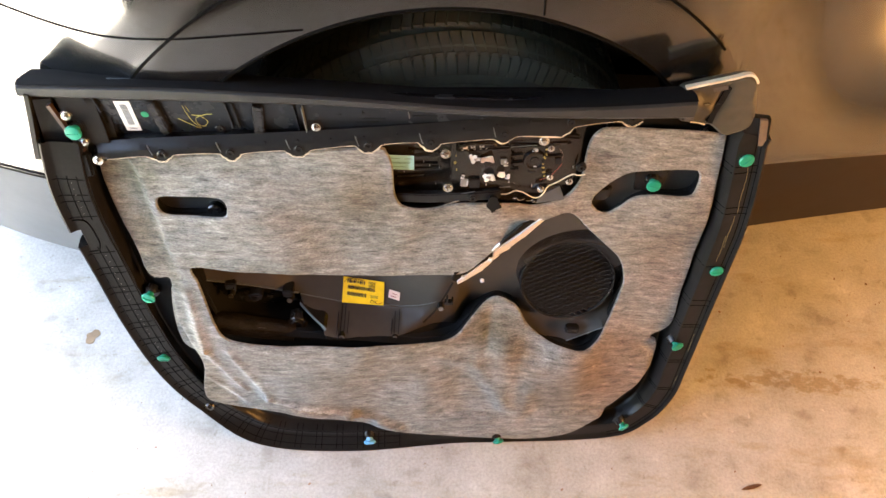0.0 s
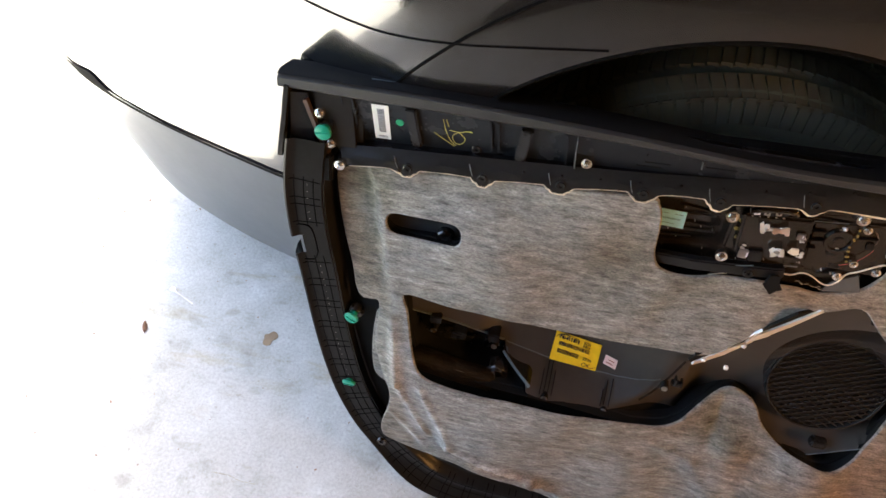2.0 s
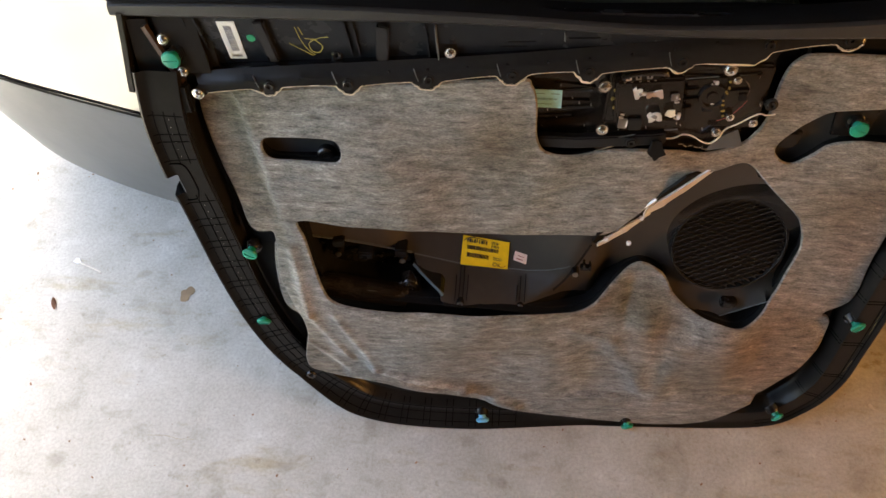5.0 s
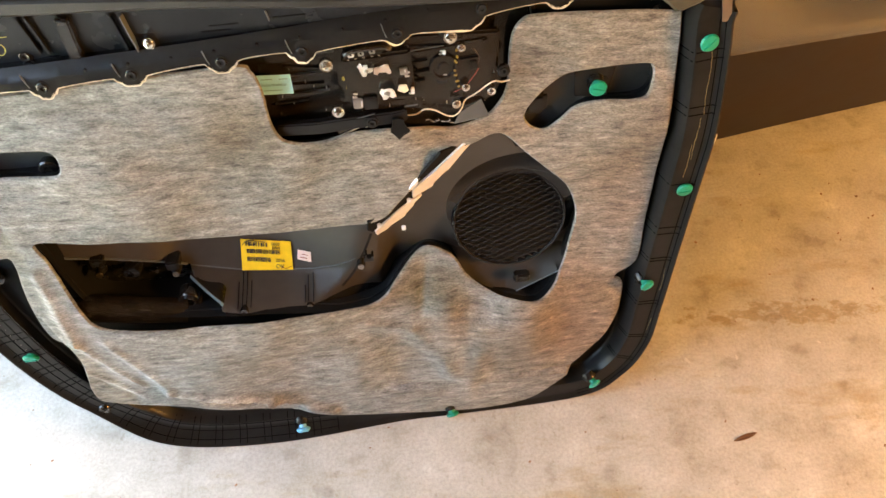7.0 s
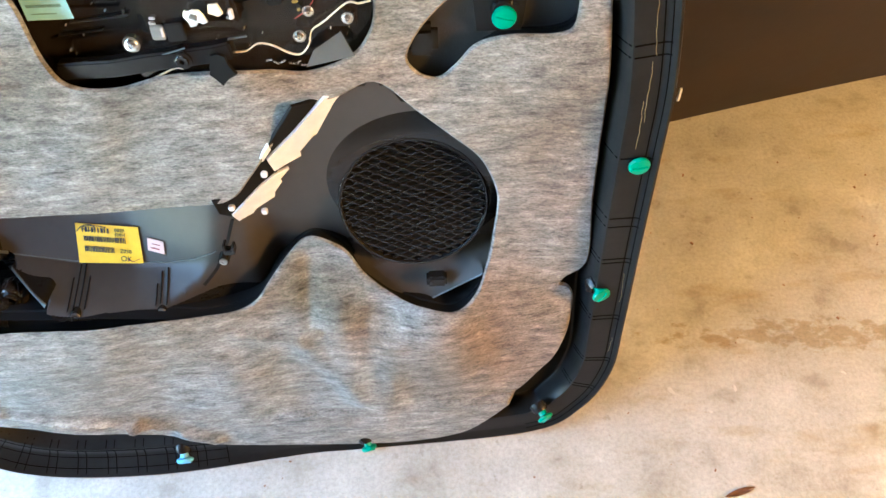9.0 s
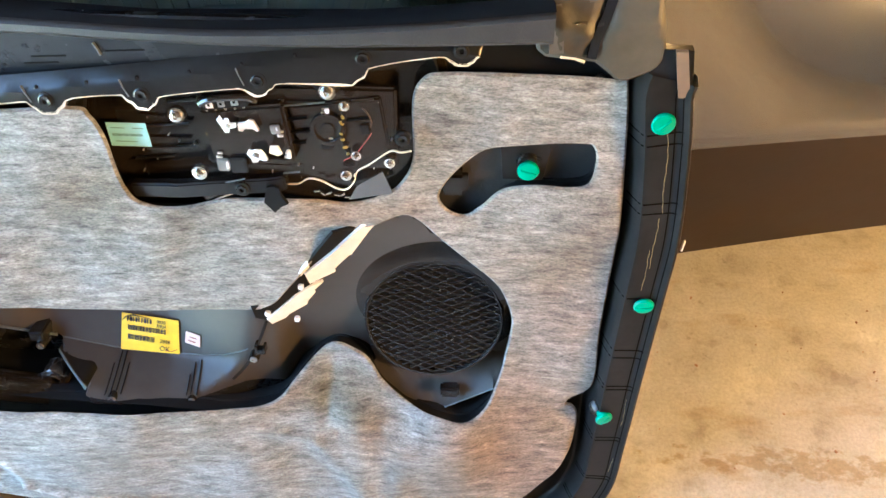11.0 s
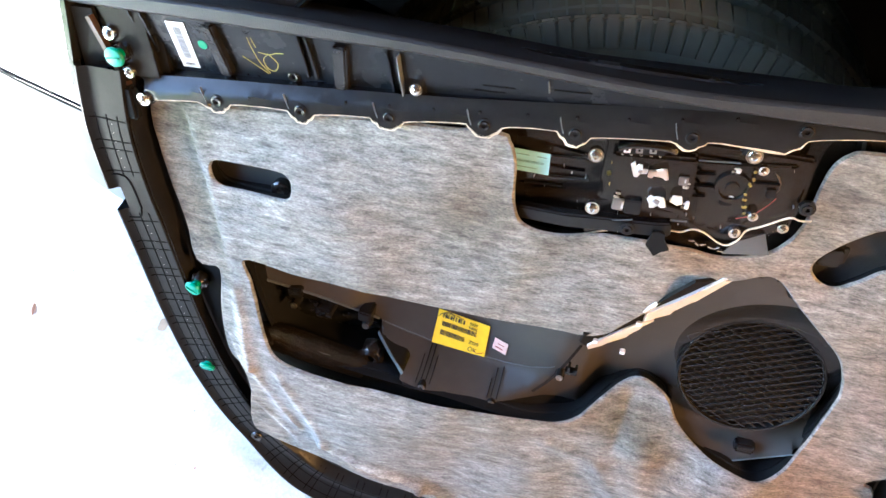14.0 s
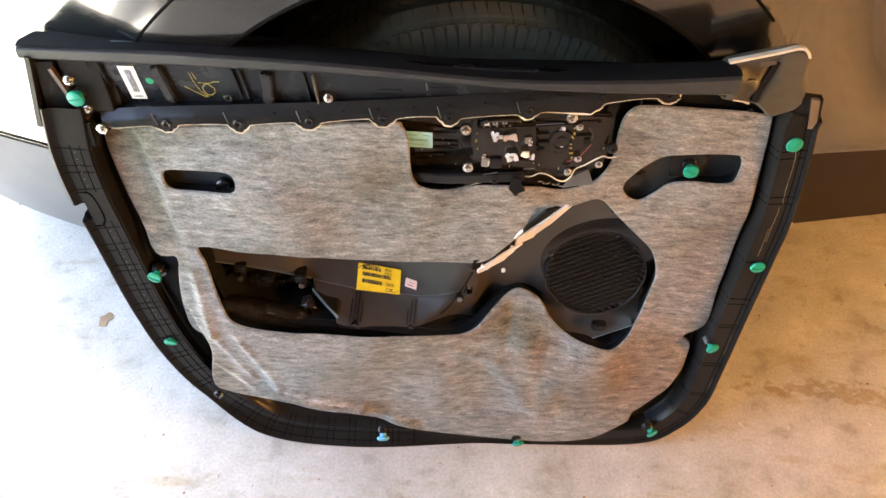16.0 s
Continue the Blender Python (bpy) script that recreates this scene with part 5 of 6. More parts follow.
# the pocket's upper edge
EDGE_U, EDGE_V, EDGE_W = [-0.375, -0.352, -0.27, -0.190, -0.17], [0.433, 0.424, 0.393, 0.358, 0.350], [-0.026, -0.032, -0.0525, -0.073, -0.076]


def hollow_w(p):
    """Back wall, crease and shelf, closed at the end by a rounded wall up to the neck."""
    fv = np.interp(p[:, 0], FOLD_U, FOLD_V)
    d = p[:, 1] - fv
    soft = 0.5 * (np.sqrt(d * d + 0.004 ** 2) + d)
    back = -0.072 - 0.60 * soft + 0.9 * np.maximum(d - 0.085, 0) + np.interp(p[:, 0], [-0.112, -0.02], [2.4, 1.5]) * np.maximum(-d - 0.001, 0)
    dist = far(ARC, p, False)
    inside = within(np.vstack([ARC, [(-0.6, 0.60), (-0.6, 0.262)]]), p)
    s = np.where(inside, dist, -dist)
    ends = -0.050 - 0.45 * np.maximum(s, 0) + 2.0 * np.maximum(-s, 0)
    cap = np.interp(p[:, 0], [-0.150, -0.10, -0.02, 0.02, 0.06, 0.10], [-0.010, -0.011, -0.023, -0.040, -0.058, -0.070])
    main = -soft_max(-cap, -soft_max(back, ends, 0.009), 0.006)
    above = p[:, 1] - np.interp(p[:, 0], EDGE_U, EDGE_V)
    pocket = np.interp(p[:, 0], EDGE_U, EDGE_W) - 0.25 * np.abs(above) - 0.010 * smooth01((-0.0004 - above) / 0.003)
    t = smooth01((np.interp(p[:, 1], [0.30, 0.331, 0.3445, 0.358], [-0.146, -0.148, -0.186, -0.190]) - p[:, 0] + 0.004) / (0.008 + 0.04 * (above > 0)))
    return main * (1 - t) + pocket * t


def pod_w(p):
    """A sloping plate with an off-centre well down to the speaker."""
    level = np.minimum(-0.056 + 0.19 * (p[:, 1] - 0.53), -0.052)
    plane = GW - 0.138 * (p[:, 1] - GC[1]) + 0.003
    ri = np.hypot(p[:, 0] - GC[0], p[:, 1] - GC[1]) / 0.0815
    ro = np.hypot(p[:, 0] - WELL[0], p[:, 1] - WELL[1]) / WELL_R
    t = np.clip((ri - 1) / np.maximum((ri - 1) + np.maximum(1 - ro, 0), 1e-6), 0, 1)
    t = np.where(ro >= 1, 1.0, np.where(ri <= 1, 0.0, t))
    brink = np.interp(p[:, 0], [0.2795, 0.3147, 0.3731], [0.2663, 0.2887, 0.3252])
    level = np.where(p[:, 0] > 0.20, np.maximum(level, -0.086 + 0.039 * np.clip((0.340 - p[:, 1]) / np.maximum(0.340 - brink, 0.01), 0, 1)), level)
    drop = 0.04 * smooth01((brink - p[:, 1]) / 0.004) * (p[:, 0] > 0.24)
    return level * t + np.minimum(plane, level) * (1 - t) - drop


def liner_w(p):
    t = smooth01((p[:, 0] - 0.085) / 0.03)
    w = hollow_w(p) * (1 - t) + pod_w(p) * t
    return np.where(within(MOUTH, p), w, np.minimum(w, pad_w(p) - 0.016))


BORDER_U = [-0.150, -0.139, -0.126, -0.112, -0.07, -0.02, 0.02, 0.045, 0.07, 0.09]
BORDER_V = [0.322, 0.314, 0.310, 0.308, 0.298, 0.299, 0.306, 0.309, 0.303, 0.295]
LINING = inset(MOUTH, -0.010)
folds = [np.column_stack([np.linspace(-0.35, 0.03, 75), np.interp(np.linspace(-0.35, 0.03, 75), FOLD_U, FOLD_V) + d]) for d in (-0.020, -0.0165, -0.013, -0.010, -0.007, -0.004, -0.001, 0.002, 0.006)]
folds += [ARC[20:] + np.array((-0.7, 0.7)) * d for d in (-0.006, 0.0, 0.006, 0.012, 0.018)]
folds += [np.column_stack([np.linspace(0.2795, 0.3731, 40), np.interp(np.linspace(0.2795, 0.3731, 40), [0.2795, 0.3147, 0.3731], [0.2663, 0.2887, 0.3252]) + d]) for d in (-0.0045, -0.002, 0.0005, 0.003)]
folds += [np.array([(WELL[0] + r * math.cos(a), WELL[1] + r * math.sin(a)) for a in np.linspace(0, 2 * math.pi, 110, endpoint=False)]) for r in (0.099, 0.1028, 0.1036, 0.107)]
folds += [np.column_stack([np.linspace(-0.15, 0.09, 60), np.interp(np.linspace(-0.15, 0.09, 60), BORDER_U, BORDER_V) + d]) for d in (-0.0007, 0.0007)]
folds += [np.column_stack([np.linspace(-0.35, -0.19, 50), np.interp(np.linspace(-0.35, -0.19, 50), EDGE_U, EDGE_V) + d]) for d in (-0.0035, -0.0007, 0.0007)]
folds += [np.column_stack([np.linspace(-0.186, -0.148, 14) + d, np.linspace(0.3445, 0.331, 14)]) for d in (-0.005, 0.0, 0.005)]
HOLE = np.array([(GC[0] + 0.079 * math.cos(a), GC[1] + 0.078 * math.sin(a)) for a in np.linspace(0, 2 * math.pi, 60, endpoint=False)])
bm = sheet(LINING, [HOLE], liner_w, 0.0072, 0.010, 0.0005, folds)
POCKET_EDGE = np.array([(-0.40, 0.440), (-0.352, 0.424), (-0.27, 0.393), (-0.190, 0.358), (-0.186, 0.3445), (-0.148, 0.331), (-0.146, 0.300), (-0.146, 0.20), (-0.40, 0.20)])


def lining_zone(x, y):
    """Which of the lining's surfaces a spot belongs to."""
    if math.hypot(x - WELL[0], y - WELL[1]) < WELL_R - 0.0002 and y > 0.345:
        return "speaker_well"
    if x < -0.14 and within(POCKET_EDGE, np.array([(x, y)]))[0]:
        return "pocket_lining"
    if -0.16 < x < 0.09 and y < np.interp(x, BORDER_U, BORDER_V):
        return "armrest_flange"
    return "armrest_lining"


# well and pocket take black materials that hold their shade
for zone, stuff_, note in (("speaker_well", BLACK, "funnel round the speaker, its shade in the black"), ("pocket_lining", POCKET, "speckled pocket lining, darkened for its shade"),
                           ("armrest_flange", BLACK, "black flange below the armrest hollow"), ("armrest_lining", SATIN, "smooth charcoal armrest hollow and speaker surround")):
    half = bm.copy()
    gone = [f for f in half.faces if lining_zone(*f.calc_center_median()[:2]) != zone]
    bmesh.ops.delete(half, geom=gone, context="FACES")
    part(zone, half, stuff_, panel, note)
bm.free()

# pale bead paints the highlight along the hollow's crease
fold_line = np.column_stack([np.linspace(-0.19, 0.052, 50), np.interp(np.linspace(-0.19, 0.052, 50), FOLD_U, FOLD_V) + 0.0015])
bm = bmesh.new()
tube(bm, on(fold_line, liner_w, 0.0), 0.0009, 8)
part("fold_highlight", bm, RIB_HIGHLIGHT, panel, "pale line drawn as a highlight")


def stuck(q):
    """Label corners laid on the hollow's wall."""
    return [tuple(float(x) for x in r) for r in on(q, liner_w, 0.0022)]


YEL = stuck([(-0.1125, 0.380), (-0.0405, 0.3745), (-0.0415, 0.3345), (-0.1150, 0.3385)])
yellow = label_sheet("inspection_label", YEL, YELLOW, "yellow printed inspection label")
bars(yellow, YEL, 0.12, 0.57, 0.80, 0.70, 26, True, 5)
bars(yellow, YEL, 0.12, 0.31, 0.60, 0.45, 20, True, 6)
bars(yellow, YEL, 0.10, 0.80, 0.55, 0.92, 9, True, 8)
words(yellow, YEL, "0020", 0.62, 0.85, 0.12, INK)
words(yellow, YEL, "F/RH", 0.62, 0.73, 0.12, INK)
words(yellow, YEL, "Z03B", 0.68, 0.33, 0.13, INK)
words(yellow, YEL, "OK", 0.68, 0.12, 0.19, INK)
PNK = stuck([(-0.0315, 0.3635), (-0.0125, 0.3615), (-0.0135, 0.3465), (-0.0335, 0.3495)])
pink = label_sheet("small_label", PNK, PINK, "small pale pink label")
label_bar(pink, PNK, 0.2, 0.25, 0.75, 0.33, REDINK)
label_bar(pink, PNK, 0.3, 0.6, 0.8, 0.66, REDINK)

# pen marks on the yellow label
def pen(corners, pts, ink, parent, width):
    o, x, y = frame_of(corners)
    nz = x.cross(y).normalized() * 0.0008
    bm = bmesh.new()
    tube(bm, [o + x * a + y * c + nz for a, c in spline(pts, 6, False)], width, 5)
    part("pen_mark", bm, ink, parent)


pen(YEL, [(0.02, 0.80), (0.10, 0.93), (0.24, 0.99), (0.32, 0.90), (0.20, 0.84), (0.12, 0.92), (0.30, 0.97), (0.50, 0.94)], INK, yellow, 0.0005)
pen(YEL, [(0.80, 0.17), (0.88, 0.13), (1.0, 0.22)], REDINK, yellow, 0.0004)
# prongs beside the neck's screw
bm = bmesh.new()
box(bm, (0.071, 0.370, -0.046), (0.012, 0.007, 0.010), 0.001)
box(bm, (0.078, 0.377, -0.042), (0.003, 0.010, 0.012), 0.0006)
box(bm, (0.069, 0.380, -0.042), (0.003, 0.010, 0.012), 0.0006)
part("prong_block", bm, BLACK, panel)
# second layer of felt under the edge of the pad
UNDER = spline([(-0.372, 0.432), (-0.379, 0.415), (-0.3816, 0.370), (-0.3784, 0.318), (-0.3676, 0.297), (-0.340, 0.292), (-0.325, 0.33), (-0.335, 0.43)], 4)


def under_w(p):
    return pad_w(p) - 0.010


part("felt_underlay", sheet(UNDER, [], under_w, 0.010, 0.003, 0.001), FELT, panel, "brownish second layer of felt")
# dotted stitch holes along the hinge-side rim, and the empty clip seat
bm = bmesh.new()
for k in range(k0 + 2, k1 - 95, 2):
    if notch_hi - 2 <= k <= notch_lo + 2:
        continue
    q = inner(0.036)[k:k + 1]
    bmesh.ops.create_icosphere(bm, subdivisions=1, radius=0.0006, matrix=Matrix.Translation((*q[0], float(rim_profile(q, np.array([0.036]))[0]) + 0.0002)))
part("stitch_dots", bm, DULL, panel, "row of tiny pale dots")
seat = part("clip_seat", lathe([(0.003, 0.0), (0.0035, 0.006), (0.008, 0.007), (0.010, 0.005), (0.0115, -0.006)], 20), GLOSS, panel, "empty black clip seat")
seat.location = (-0.364, 0.122, -0.002)

# dark pocket with a rounded bin inside the hollow
bm = bmesh.new()
tube(bm, spline([(-0.330, 0.340, -0.012), (-0.318, 0.339, -0.014), (-0.27, 0.322, -0.022), (-0.217, 0.303, -0.032), (-0.200, 0.297, -0.036)], 6, False), 0.020, 24)
part("pocket_bin", bm, BIN, panel, "rounded glossy black bin")
# pale beads paint the highlights on the bin and the pocket's edge
bm = bmesh.new()
tube(bm, spline([(-0.322, 0.3525, -0.0015), (-0.295, 0.3450, -0.0060), (-0.250, 0.3300, -0.0120), (-0.214, 0.3165, -0.0200)], 6, False), 0.0010, 8)
part("edge_highlight", bm, RIB_HIGHLIGHT, panel, "pale line drawn as a highlight")
bm = bmesh.new()
tube(bm, spline([(-0.352, 0.424, -0.0305), (-0.27, 0.393, -0.052), (-0.190, 0.3580, -0.0715)], 6, False), 0.0018, 8)
part("edge_highlight", bm, RIB_HIGHLIGHT, panel, "pale line drawn as a highlight")
for r, w in ((0.017, 0.004), (0.010, 0.007)):
    knob = part("bin_boss", lathe([(r * 0.55, w - 0.004), (r * 0.6, w), (r * 0.85, w + 0.001), (r, w - 0.002), (r * 1.05, w - 0.02)], 24), GLOSS, panel)
    knob.location = (-0.191, 0.316, -0.040)
fin = spline([(-0.187, 0.3445, -0.060), (-0.172, 0.339, -0.045), (-0.157, 0.335, -0.030), (-0.144, 0.332, -0.018), (-0.138, 0.328, -0.0135)], 5, False)
part("pocket_fin", strip(bmesh.new(), fin, 0.0036, 0.0, 0.045), BLACK, panel, "black fin beside the pocket")
# pale cap carries the sheen on the fin's top
part("pale_rib", strip(bmesh.new(), fin, 0.0052, 0.0018, 0.0), RIB_HIGHLIGHT, panel, "bluish grey rib cap with its sheen in the colour")
for u, v, w in ((-0.296, 0.394, -0.046), (-0.206, 0.362, -0.064)):
    bm = bmesh.new()
    box(bm, (u, v + 0.006, w - 0.010), (0.018, 0.016, 0.038), 0.002)
    part("boss_block", bm, BLACK, panel)
bm = bmesh.new()
box(bm, (-0.258, 0.374, -0.054), (0.022, 0.014, 0.028), 0.002)
part("boss_block", bm, BLACK, panel)
bm = bmesh.new()
slab(bm, [(-0.322, 0.404, -0.045), (-0.200, 0.355, -0.074), (-0.200, 0.343, -0.078), (-0.322, 0.390, -0.050)], 0.020)
part("boss_block", bm, BLACK, panel)
bm = bmesh.new()
box(bm, (-0.258, 0.373, -0.0395), (0.006, 0.005, 0.002), 0.0005)
part("block_hole", bm, GAP, panel)
for u, v, tall in ((-0.1205, 0.314, 0.016), (-0.1145, 0.315, 0.021), (-0.1085, 0.315, 0.022), (-0.1025, 0.313, 0.016), (-0.026, 0.305, 0.014), (-0.021, 0.306, 0.022), (-0.0135, 0.305, 0.026)):
    part("gusset", strip(bmesh.new(), on([(u, v), (u + 0.0008, v + tall * 0.5), (u + 0.001, v + tall)], liner_w), 0.0011, 0.0026), LINER, panel)
part("flange_edge", strip(bmesh.new(), on(spline([(0.030, 0.318), (0.046, 0.334), (0.056, 0.350), (0.066, 0.370), (0.078, 0.400)], 6, False), liner_w), 0.0035, 0.0010), BLACK, panel, "black moulded edge")

# speaker pod


# pale bead paints the lit lower edge of the plate
bm = bmesh.new()
tube(bm, [(u, v + 0.001, -0.047) for u, v in ((0.2795, 0.2663), (0.3147, 0.2887), (0.3731, 0.3252))], 0.0009, 8)
part("plate_highlight", bm, RIB_HIGHLIGHT, panel, "pale line drawn as a highlight")
GT = Matrix.Translation((GC[0], GC[1], GW)) @ Matrix.Rotation(radians(-7.9), 4, "X")


ring = part("speaker_ring", lathe([(0.0785, -0.010), (0.0785, 0.002), (0.0795, 0.0040), (0.0815, 0.0040), (0.0830, 0.001), (0.0835, -0.045)], 72), BLACK, panel, "black speaker mounting ring")
ring.matrix_local = GT
grille = new("speaker_grille")
grille.parent = panel
grille.matrix_local = GT
tagged(grille, "black diamond mesh speaker grille")
bm = bmesh.new()
for s in (1, -1):
    for k in range(-24, 25):
        off = k * 0.0088
        half = math.sqrt(max(0.0790 ** 2 - off ** 2, 0))
        if half < 0.008:
            continue
        ang = radians(27) * s
        d, n_ = np.array((math.cos(ang), math.sin(ang))), np.array((-math.sin(ang), math.cos(ang)))
        a, b = n_ * off - d * half, n_ * off + d * half
        strip(bm, [(*a, 0.0), (*((a + b) / 2), -0.0005), (*b, 0.0)], 0.0020, 0.0018, 0.0008)
part("mesh", bm, BLACK, grille, "", False)
part("backing", lathe([(0, -0.007), (0.080, -0.007), (0.080, -0.009), (0, -0.009)], 60), LINER, grille)
bm = bmesh.new()
box(bm, (0.2997, 0.3067, -0.050), (0.024, 0.016, 0.016), 0.003)
part("boss_block", bm, BLACK, panel)

bm = bmesh.new()
slab(bm, [(0.02, 0.26, -0.135), (0.42, 0.26, -0.135), (0.42, 0.62, -0.135), (0.02, 0.62, -0.135)], 0.004)
part("pod_backing", bm, LINER, panel)

# white strip along the pod's upper edge
S0, S1 = np.array((0.090, 0.430)), np.array((0.213, 0.568))
along = (S1 - S0) / np.hypot(*(S1 - S0))
down = np.array((along[1], -along[0]))


def strip_plate(name, outline, mat, lift, label=""):
    """A flat piece lying along the pod's upper edge, its level falling away across the edge."""
    q = []
    for x in outline:
        c = float((np.array(x) - S0) @ down)
        q.append((*x, -0.044 - 0.8 * c + lift))
    bm = slab(bmesh.new(), q, 0.004)
    bmesh.ops.bevel(bm, geom=bm.edges[:], offset=0.0005, segments=1, affect="EDGES")
    part(name, bm, mat, panel, label, False)


strip_plate("white_strip", [(0.1387, 0.4962), (0.1395, 0.4787), (0.1396, 0.4716), (0.1509, 0.4774), (0.1675, 0.4816), (0.1678, 0.4907), (0.1839, 0.5091), (0.1871, 0.5099), (0.1968, 0.5028), (0.2014, 0.5118), (0.2159, 0.5342), (0.2157, 0.5427), (0.2269, 0.5572), (0.2142, 0.5613), (0.2039, 0.5608), (0.1706, 0.5249)], WHITE, 0.0, "white moulded strip with a stepped edge")
strip_plate("white_strip", [(0.0847, 0.4172), (0.0867, 0.4017), (0.1028, 0.4066), (0.1069, 0.4137), (0.1284, 0.4232), (0.1299, 0.4322), (0.1412, 0.4467), (0.1405, 0.4534), (0.1529, 0.4660), (0.1378, 0.4646), (0.1215, 0.4534)], WHITE, -0.001, "white moulded strip with a stepped edge")
strip_plate("dark_flange", [(0.0827, 0.4119), (0.0748, 0.4273), (0.0769, 0.4535), (0.0994, 0.4585), (0.1227, 0.4879), (0.1445, 0.5156), (0.1749, 0.5597), (0.1972, 0.5577), (0.2036, 0.5439), (0.1660, 0.5055), (0.1400, 0.4660), (0.1154, 0.4314)], LINER, -0.004)
strip_plate("white_strip", [(0.1332, 0.5015), (0.1342, 0.4941), (0.1456, 0.5089), (0.1456, 0.5182)], WHITE, -0.001, "white moulded strip with a stepped edge")
for u, v in ((0.0914, 0.4393), (0.1331, 0.4807), (0.1242, 0.4329)):
    bm = bmesh.new()
    box(bm, (u, v, -0.036), (0.006, 0.006, 0.006), 0.001)
    part("white_peg", bm, WHITE, panel)
bm = bmesh.new()
slab(bm, [(-0.176, 0.474, -0.018), (-0.108, 0.468, -0.020), (-0.110, 0.4515, -0.020), (-0.167, 0.4555, -0.018)], 0.003)
part("white_tab", bm, WHITE, panel, "white plastic tab under the felt edge")

# door handle mechanism
chassis = bmesh.new()
box(chassis, (0.150, 0.672, -0.048), (0.185, 0.085, 0.012), 0.003)
mech = part("handle_chassis", chassis, GLOSS, panel, "glossy black handle chassis")


def on_mech(name, c, s, mat, bev=0.001, label="", turn=0):
    bm = bmesh.new()
    box(bm, (0, 0, 0), s, bev)
    ob = part(name, bm, mat, mech, label)
    ob.location, ob.rotation_euler = c, (0, 0, radians(turn))
    return ob


on_mech("housing", (0.105, 0.668, -0.036), (0.078, 0.060, 0.014), GLOSS, 0.003, "", 6)
on_mech("plate", (0.190, 0.672, -0.041), (0.085, 0.060, 0.006), GLOSS, 0.002, "", 8)
on_mech("socket_block", (0.089, 0.704, -0.032), (0.044, 0.014, 0.010), BLACK, 0.002, "", 8)
on_mech("socket_hood", (0.092, 0.712, -0.032), (0.040, 0.005, 0.014), GLOSS, 0.002, "", 8)
for i, (u, v) in enumerate(((0.0752, 0.7010), (0.0862, 0.7025), (0.0985, 0.7045))):
    on_mech("terminal", (u, v, -0.0265), (0.0065, 0.0065, 0.0015), WHITE if i == 0 else DULL, 0.0004, "pale terminal", 8)
    on_mech("terminal_slot", (u, v, -0.0256), (0.0022, 0.0022, 0.0008), GAP, 0.0002, "", 8)
def contact(outline, w, mat, thick=0.0022):
    """A stamped contact plate of the switch."""
    bm = slab(bmesh.new(), [(u, v, w + dw) for u, v, dw in outline], thick)
    bmesh.ops.bevel(bm, geom=bm.edges[:], offset=0.0003, segments=1, affect="EDGES")
    part("contact_plate", bm, mat, mech, "bright stamped contact plate", False)


contact([(0.0815, 0.689, 0.002), (0.0850, 0.693, 0.002), (0.0870, 0.686, 0.001), (0.0885, 0.6905, 0.002), (0.0925, 0.6910, 0.003), (0.0930, 0.6855, 0.002), (0.0985, 0.6860, 0.001), (0.0980, 0.6815, 0.001), (0.0915, 0.6800, 0.0), (0.0905, 0.6755, 0.0), (0.0865, 0.6755, 0.0)], -0.0225, BRIGHT)
contact([(0.0990, 0.6845, 0.0), (0.1060, 0.6855, 0.001), (0.1110, 0.6900, 0.003), (0.1150, 0.6900, 0.003), (0.1185, 0.6790, 0.001), (0.1160, 0.6770, 0.0), (0.1125, 0.6800, 0.0), (0.1050, 0.6800, 0.0), (0.1030, 0.6765, 0.0), (0.0990, 0.6775, 0.0)], -0.0230, COPPER)
contact([(0.1035, 0.6545, 0.0), (0.1060, 0.6600, 0.001), (0.1090, 0.6585, 0.002), (0.1125, 0.6610, 0.003), (0.1180, 0.6605, 0.003), (0.1205, 0.6560, 0.002), (0.1225, 0.6490, 0.001), (0.1185, 0.6470, 0.0), (0.1150, 0.6495, 0.0), (0.1120, 0.6455, 0.0), (0.1075, 0.6450, 0.0), (0.1070, 0.6500, 0.0)], -0.0215, BRIGHT)
contact([(0.1245, 0.6560, 0.0), (0.1265, 0.6640, 0.002), (0.1345, 0.6650, 0.003), (0.1370, 0.6560, 0.001), (0.1325, 0.6530, 0.0)], -0.0215, CREAM)
contact([(0.0885, 0.6835, 0.0), (0.0905, 0.6860, 0.0), (0.0935, 0.6840, 0.0), (0.0920, 0.6815, 0.0)], -0.0195, DULL)
contact([(0.1085, 0.6545, 0.0), (0.1110, 0.6575, 0.0), (0.1160, 0.6560, 0.0), (0.1150, 0.6515, 0.0)], -0.0185, DULL)
